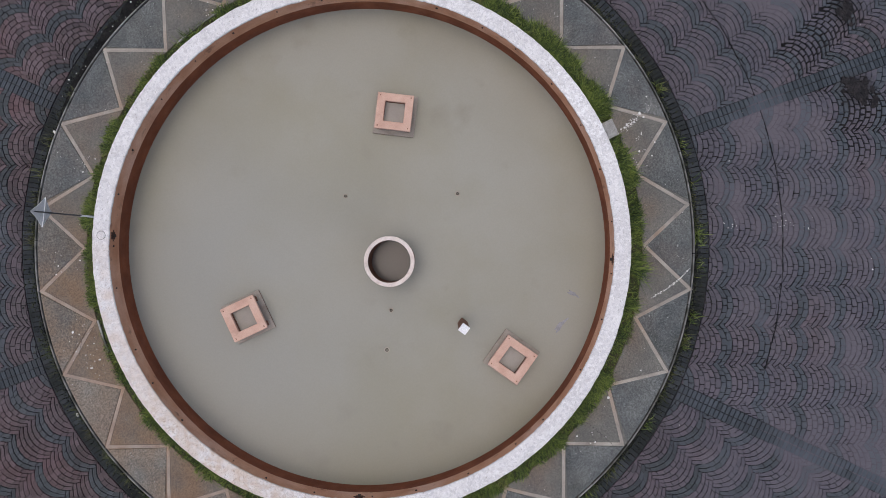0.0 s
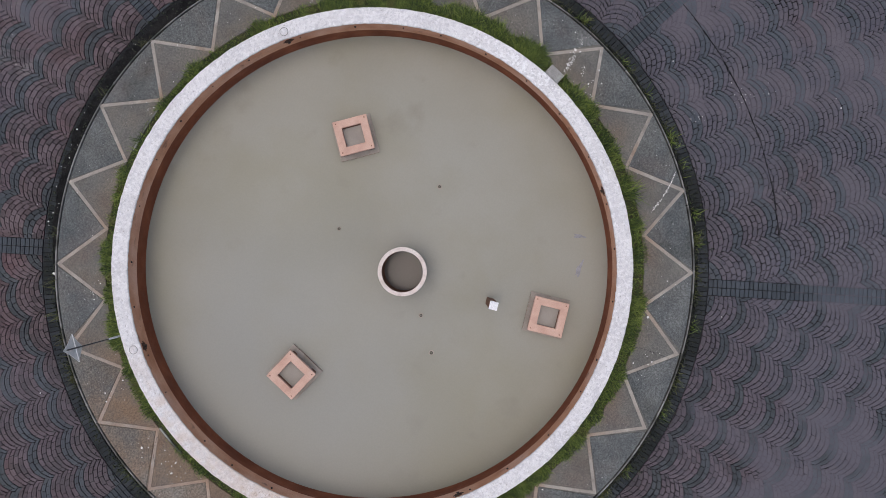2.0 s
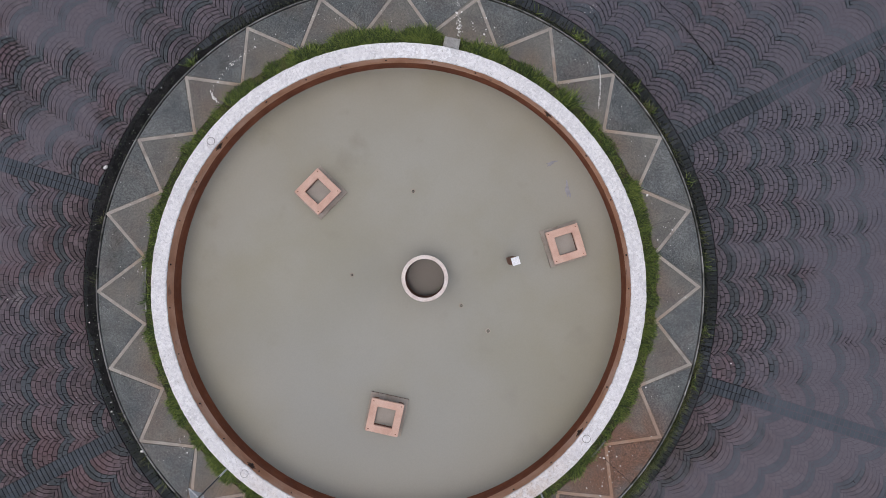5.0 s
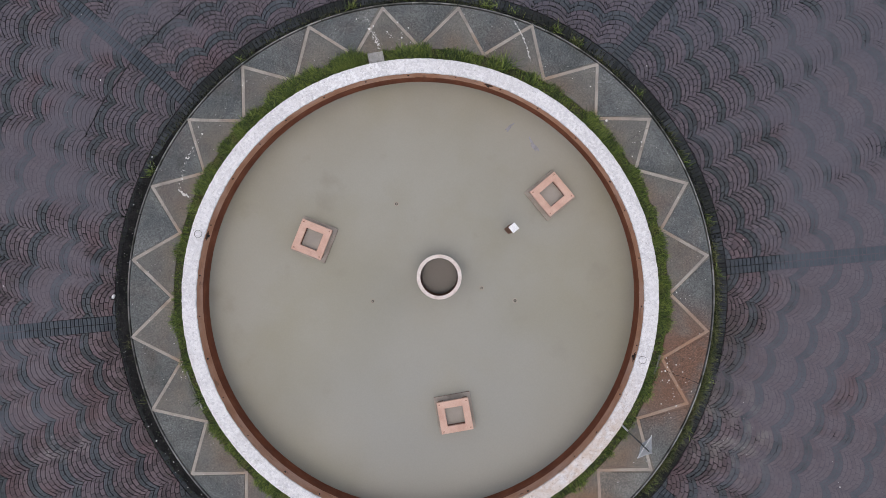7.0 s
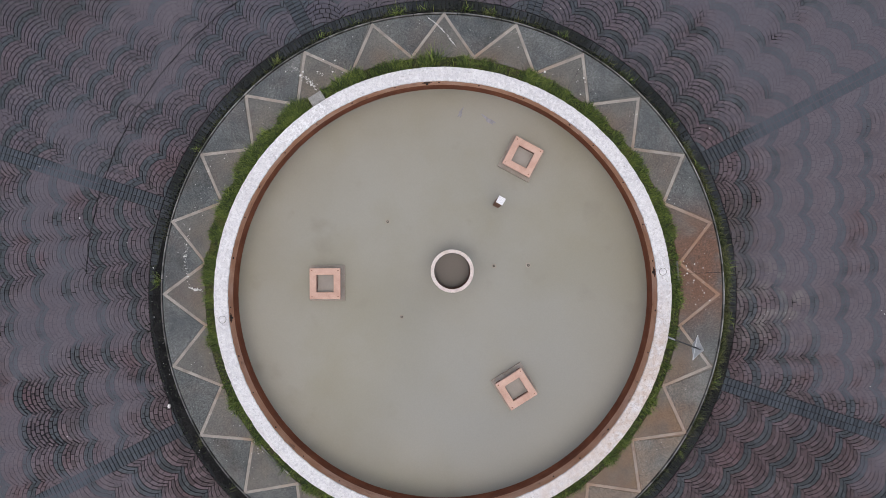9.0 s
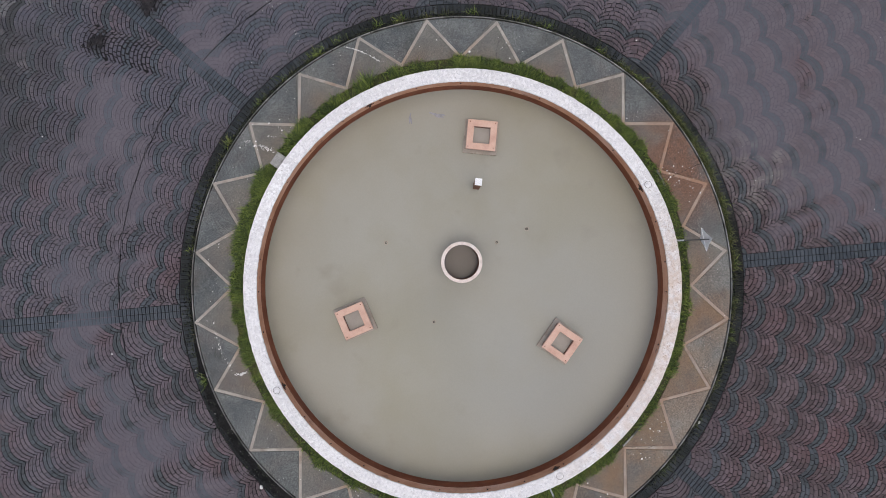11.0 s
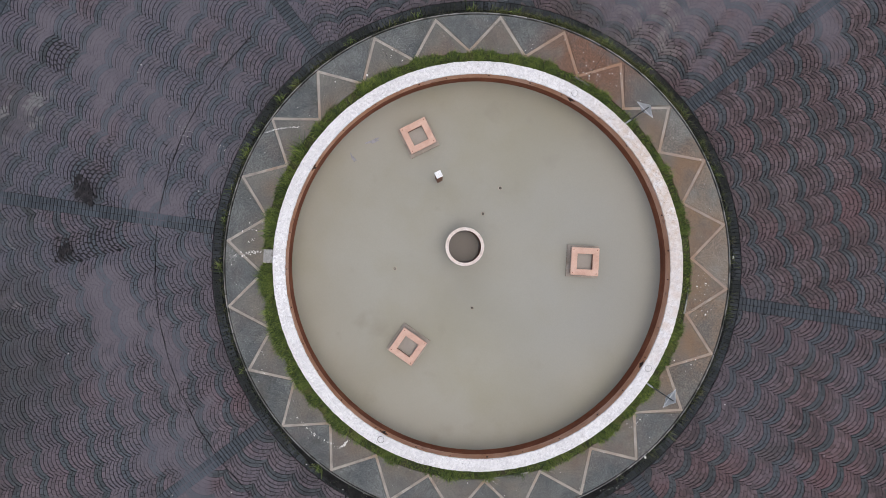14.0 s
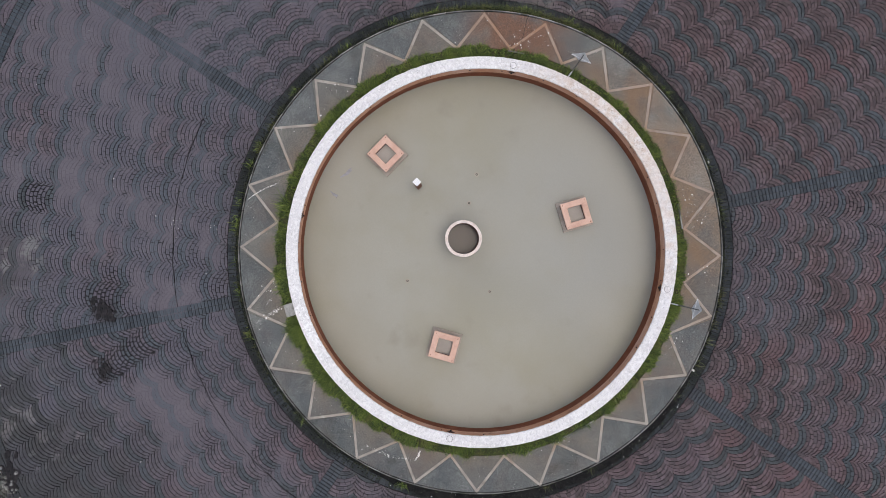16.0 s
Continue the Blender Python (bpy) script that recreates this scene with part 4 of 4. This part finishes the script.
crack([(0.75, -4.98), (0.95, -5.2), (1.25, -5.3)], 0.003, "fine dark crack across the stained slab")
crack([(3.6, 3.45), (3.9, 3.75), (4.2, 3.95)], 0.003, "fine dark crack across the slab")


# ---- plaza setts ----
def clip(poly, p, nrm):
    """The part of poly on the side of the line through p to which nrm points."""
    out = []
    for i in range(len(poly)):
        a, b = poly[i - 1], poly[i]
        da, db = (a[0] - p[0]) * nrm[0] + (a[1] - p[1]) * nrm[1], (b[0] - p[0]) * nrm[0] + (b[1] - p[1]) * nrm[1]
        if (da < 0) != (db < 0):
            k = da / (da - db)
            out.append((a[0] + (b[0] - a[0]) * k, a[1] + (b[1] - a[1]) * k))
        if db >= 0:
            out.append(b)
    return out


class Setts:
    """Small blocks with eased edges: (outline, lift, ease) for each."""

    def __init__(self):
        self.rows = []

    def add(self, poly, lift=0.0, ease=0.006):
        if len(poly) > 2 and max(math.hypot(p[0] - poly[0][0], p[1] - poly[0][1]) for p in poly) > 0.03:
            self.rows.append((poly, lift, ease))

    def mesh(self, name, rows=None):
        v, f = [], []
        for poly, lift, ease in rows or self.rows:
            n, b = len(poly), len(v)
            cx, cy = sum(p[0] for p in poly) / n, sum(p[1] for p in poly) / n
            k = 1 - ease / max(math.hypot(p[0] - cx, p[1] - cy) for p in poly)
            v += [(x, y, PAVE_Z - 0.03) for x, y in poly]
            v += [(cx + (x - cx) * k, cy + (y - cy) * k, PAVE_Z + lift) for x, y in poly]
            f += [(b + i, b + (i + 1) % n, b + n + (i + 1) % n, b + n + i) for i in range(n)]
            f.append(tuple(range(b + n, b + 2 * n)))
        # setts drowned in silt lie flush with it
        v = np.array(v)
        top = v[:, 2] > PAVE_Z - 0.02
        v[top, 2] = PAVE_Z + (v[top, 2] - PAVE_Z) * (1 - silt_at(v[top, :2]))
        return add_silt(flat_mesh(name, v.tolist(), f))

    def lay(self, name, mat, parent, label, singles=300):
        """The blocks next to the kerb one by one, the rest joined."""
        self.rows.sort(key=lambda row: min(math.hypot(*p) for p in row[0]))
        for row in self.rows[:singles]:
            put(name, self.mesh(name, [row]), mat, parent)
        tagged(put(name + "s", self.mesh(name + "s", self.rows[singles:]), mat, parent, label), kind="stuff")


R_FAR, R_OUTER0, R_OUTER1 = 13.5, 12.55, 12.85
HALF, JOINT, R_CUT = 0.15, 0.0048, 7.5
# each sector was laid by eye: turn from its middle line, width of the arcs, where they meet, length of the colour repeat, where it starts,
# and the radius of the arcs to their width
LAID = [(-0.5, 0.704, 0.356, 0.654, -0.057, 0.63), (1.5, 0.706, 0.103, 0.679, -0.26, 0.655), (1.0, 0.669, 0.13, 0.657, -0.02, 0.64), (2.75, 0.715, -0.059, 0.65, 0.04, 0.62),
        (-4.0, 0.692, 0.031, 0.685, -0.187, 0.605), (1.5, 0.722, 0.076, 0.654, 0.02, 0.605), (1.0, 0.695, 0.187, 0.675, -0.277, 0.62), (-1.75, 0.742, -0.216, 0.647, 0.034, 0.63)]
red, grey, band = Setts(), Setts(), Setts()


def soaked(x, y):
    """Where water ran off and washed out the joints."""
    return max(math.exp(-(((x - a) ** 2 + (y - b) ** 2) / (r * r)) ** 3) for a, b, r in WASHED)


for sector in range(BANDS):
    lo, hi = radians(BAND_AZ + 45 * sector), radians(BAND_AZ + 45 * (sector + 1))
    turn, STRIP, v0, repeat, u0, bow = LAID[sector]
    PITCH, BOW = repeat / 7, bow * STRIP
    half_ang = math.asin(STRIP / 2 / BOW)
    along_az = (lo + hi) / 2 + radians(turn)
    e, q = (math.cos(along_az), math.sin(along_az)), (-math.sin(along_az), math.cos(along_az))
    n_lo, n_hi = (-math.sin(lo), math.cos(lo)), (math.sin(hi), -math.cos(hi))
    edge_lo = (n_lo[0] * (HALF + JOINT), n_lo[1] * (HALF + JOINT))
    edge_hi = (n_hi[0] * (HALF + JOINT), n_hi[1] * (HALF + JOINT))
    for strip in range(-10, 10):
        mid = v0 + (strip + 0.5) * STRIP
        for row in range(48, 152):
            apex = u0 + (row - 0.5) * PITCH - 0.006
            far = math.hypot(apex, mid)
            if far > R_FAR or far < 5.6 or abs(math.atan2(mid, apex)) > radians(29):
                continue
            tone = grey if row % 7 in (0, 1) else red
            cells = 6
            cuts = [-half_ang + 2 * half_ang * (i + (0.5 if row % 2 else 0.0)) / cells for i in range(cells + 1)]
            cuts = [-half_ang] + [c + rng.uniform(-0.06, 0.06) for c in cuts if -half_ang + 0.02 < c < half_ang - 0.02] + [half_ang]
            for c0, c1 in zip(cuts, cuts[1:]):
                gap = JOINT * (0.78 + 0.42 * (0.5 + 0.5 * math.sin(1.7 * apex + 2.3 * mid)) + 1.6 * soaked(apex * e[0] + mid * q[0], apex * e[1] + mid * q[1]))
                g = gap * rng.uniform(0.5, 1.4) / BOW
                loose = rng.uniform(0.6, 1.35)
                first, last = c0 <= -half_ang, c1 >= half_ang
                c0, c1 = c0 + g, c1 - g
                if c1 - c0 < 0.05:
                    continue
                flat = []
                for c, du in ((c0, 0.0), (c1, 0.0), (c1, 1.0), (c0, 1.0)):
                    u = apex - BOW * (1 - math.cos(c)) + (0.5 - du) * (PITCH - 2 * gap * loose / max(0.5, math.cos(c)))
                    flat.append((u, mid + BOW * math.sin(c)))
                # where two arcs meet, one sett runs on to the inner edge of the other, which is cut short, by turns
                end_u = apex - BOW * (1 - math.cos(half_ang))
                end_w = PITCH / 2 / math.tan(half_ang)
                if last:
                    if (row + strip) % 2:
                        flat[2] = (end_u, mid + STRIP / 2 - end_w - JOINT)
                    else:
                        flat.insert(2, (end_u, mid + STRIP / 2 + end_w - 2 * JOINT))
                if first:
                    if (row + strip - 1) % 2:
                        flat.append((end_u, mid - STRIP / 2 - end_w + 2 * JOINT))
                    else:
                        flat[-1] = (end_u, mid - STRIP / 2 + end_w + JOINT)
                pts = [(u * e[0] + v * q[0] + rng.normal(0, 0.003), u * e[1] + v * q[1] + rng.normal(0, 0.003)) for u, v in flat]
                if len(pts) < 3:
                    continue
                ds = [(p[0] - edge_lo[0]) * n_lo[0] + (p[1] - edge_lo[1]) * n_lo[1] for p in pts]
                dh = [(p[0] - edge_hi[0]) * n_hi[0] + (p[1] - edge_hi[1]) * n_hi[1] for p in pts]
                if max(ds) < 0 or max(dh) < 0:
                    continue
                if min(ds) < 0:
                    pts = clip(pts, edge_lo, n_lo)
                if min(dh) < 0 and len(pts) > 2:
                    pts = clip(pts, edge_hi, n_hi)
                if len(pts) < 3:
                    continue
                cx, cy = sum(p[0] for p in pts) / len(pts), sum(p[1] for p in pts) / len(pts)
                rad = math.hypot(cx, cy)
                out = (cx / rad, cy / rad)
                az = math.degrees(math.atan2(cy, cx))
                whole = [pts]
                if rad < R_RING1 + 0.12:
                    whole = [clip(pts, (out[0] * (R_RING1 + 0.012), out[1] * (R_RING1 + 0.012)), out)]
                elif abs(rad - R_CUT) < 0.11 and 64 < az < 162:
                    k, w = R_CUT + 0.0075 * math.sin(az * 0.9), 0.0105 + rng.uniform(-0.004, 0.004)
                    whole = [clip(pts, (out[0] * (k + w), out[1] * (k + w)), out), clip(pts, (out[0] * (k - w), out[1] * (k - w)), (-out[0], -out[1]))]
                elif R_OUTER0 - 0.12 < rad < (R_OUTER0 + R_OUTER1) / 2:
                    whole = [clip(pts, (out[0] * (R_OUTER0 - 0.01), out[1] * (R_OUTER0 - 0.01)), (-out[0], -out[1]))]
                elif (R_OUTER0 + R_OUTER1) / 2 <= rad < R_OUTER1 + 0.12:
                    whole = [clip(pts, (out[0] * (R_OUTER1 + 0.01), out[1] * (R_OUTER1 + 0.01)), out)]
                for piece in whole:
                    if len(piece) > 2:
                        tone.add(piece, float(rng.normal(0, 0.0012)), 0.003)
    # the straight band between two sectors: two rows of setts laid crosswise
    w, s = (math.cos(lo), math.sin(lo)), (-math.sin(lo), math.cos(lo))
    u = R_RING1 + 0.012
    while u < R_FAR:
        step_u = 0.084 + rng.normal(0, 0.002)
        if not (R_OUTER0 - 0.08 < u < R_OUTER1):
            for a, b in ((-HALF, 0.0), (0.0, HALF)):
                pts = [(x * w[0] + y * s[0], x * w[1] + y * s[1]) for x, y in
                       ((u + 0.0035, a + 0.0035), (u + step_u - 0.0035, a + 0.0035), (u + step_u - 0.0035, b - 0.0035), (u + 0.0035, b - 0.0035))]
                band.add(pts, float(rng.normal(0, 0.0012)))
        u += step_u
# the far ring of setts
count = int(2 * math.pi * R_OUTER0 / 0.09)
for i in range(count):
    a0, a1 = 360 * i / count, 360 * (i + 1) / count
    for r0, r1 in ((R_OUTER0, (R_OUTER0 + R_OUTER1) / 2), ((R_OUTER0 + R_OUTER1) / 2, R_OUTER1)):
        g = math.degrees(JOINT / r0)
        band.add([tuple(polar(r0 + JOINT, a0 + g)), tuple(polar(r1 - JOINT, a0 + g)), tuple(polar(r1 - JOINT, a1 - g)), tuple(polar(r0 + JOINT, a1 - g))][::-1])

plaza = thing("plaza_paving", "plaza of red and grey setts laid in scalloped arcs", "paving", kind="structure")
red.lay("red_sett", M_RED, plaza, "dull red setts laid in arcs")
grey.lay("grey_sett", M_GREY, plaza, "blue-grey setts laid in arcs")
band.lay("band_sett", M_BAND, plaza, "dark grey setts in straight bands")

# the ring of setts next to the kerb
ring_count = 440
width = 2 * math.pi * R_RING0 / ring_count
shapes = []
for i in range(6):
    s = Setts()
    j = 0.006
    k = R_RING1 / R_RING0
    d = rng.normal(0, 0.003, 4)
    s.add([(R_RING0 + d[0], -width / 2 + j), (R_RING1 + d[1], -width * k / 2 + j), (R_RING1 + d[2], width * k / 2 - j), (R_RING0 + d[3], width / 2 - j)][::1], 0.0)
    me = s.mesh("border_sett")
    me.materials.append(M_BORDER)
    shapes.append(me)
rest = Setts()
for i in range(ring_count):
    az = -20 + 360 * i / ring_count
    if i < 300:
        ob = new("border_sett", shapes[int(rng.integers(6))])
        ob.parent = plaza
        ob.matrix_world = pose(0, 0, float(rng.normal(0, 0.002)), 0, 0, az + float(rng.normal(0, 0.03)))
    else:
        h = 180 / ring_count - math.degrees(0.006 / R_RING0)
        rest.add([tuple(polar(R_RING0, az - h)), tuple(polar(R_RING1, az - h)), tuple(polar(R_RING1, az + h)), tuple(polar(R_RING0, az + h))], float(rng.normal(0, 0.002)))
tagged(put("border_setts", rest.mesh("border_setts"), M_BORDER, plaza, "dark setts set on edge round the kerb"), kind="stuff")

# a saw cut that runs round the plaza
cut = part("saw_cut", lathe([(R_CUT - 0.01, PAVE_Z - 0.03), (R_CUT + 0.01, PAVE_Z - 0.03), (R_CUT + 0.01, PAVE_Z - 0.0012), (R_CUT - 0.01, PAVE_Z - 0.0012)], 100, 64, 162), M_CUT, plaza)
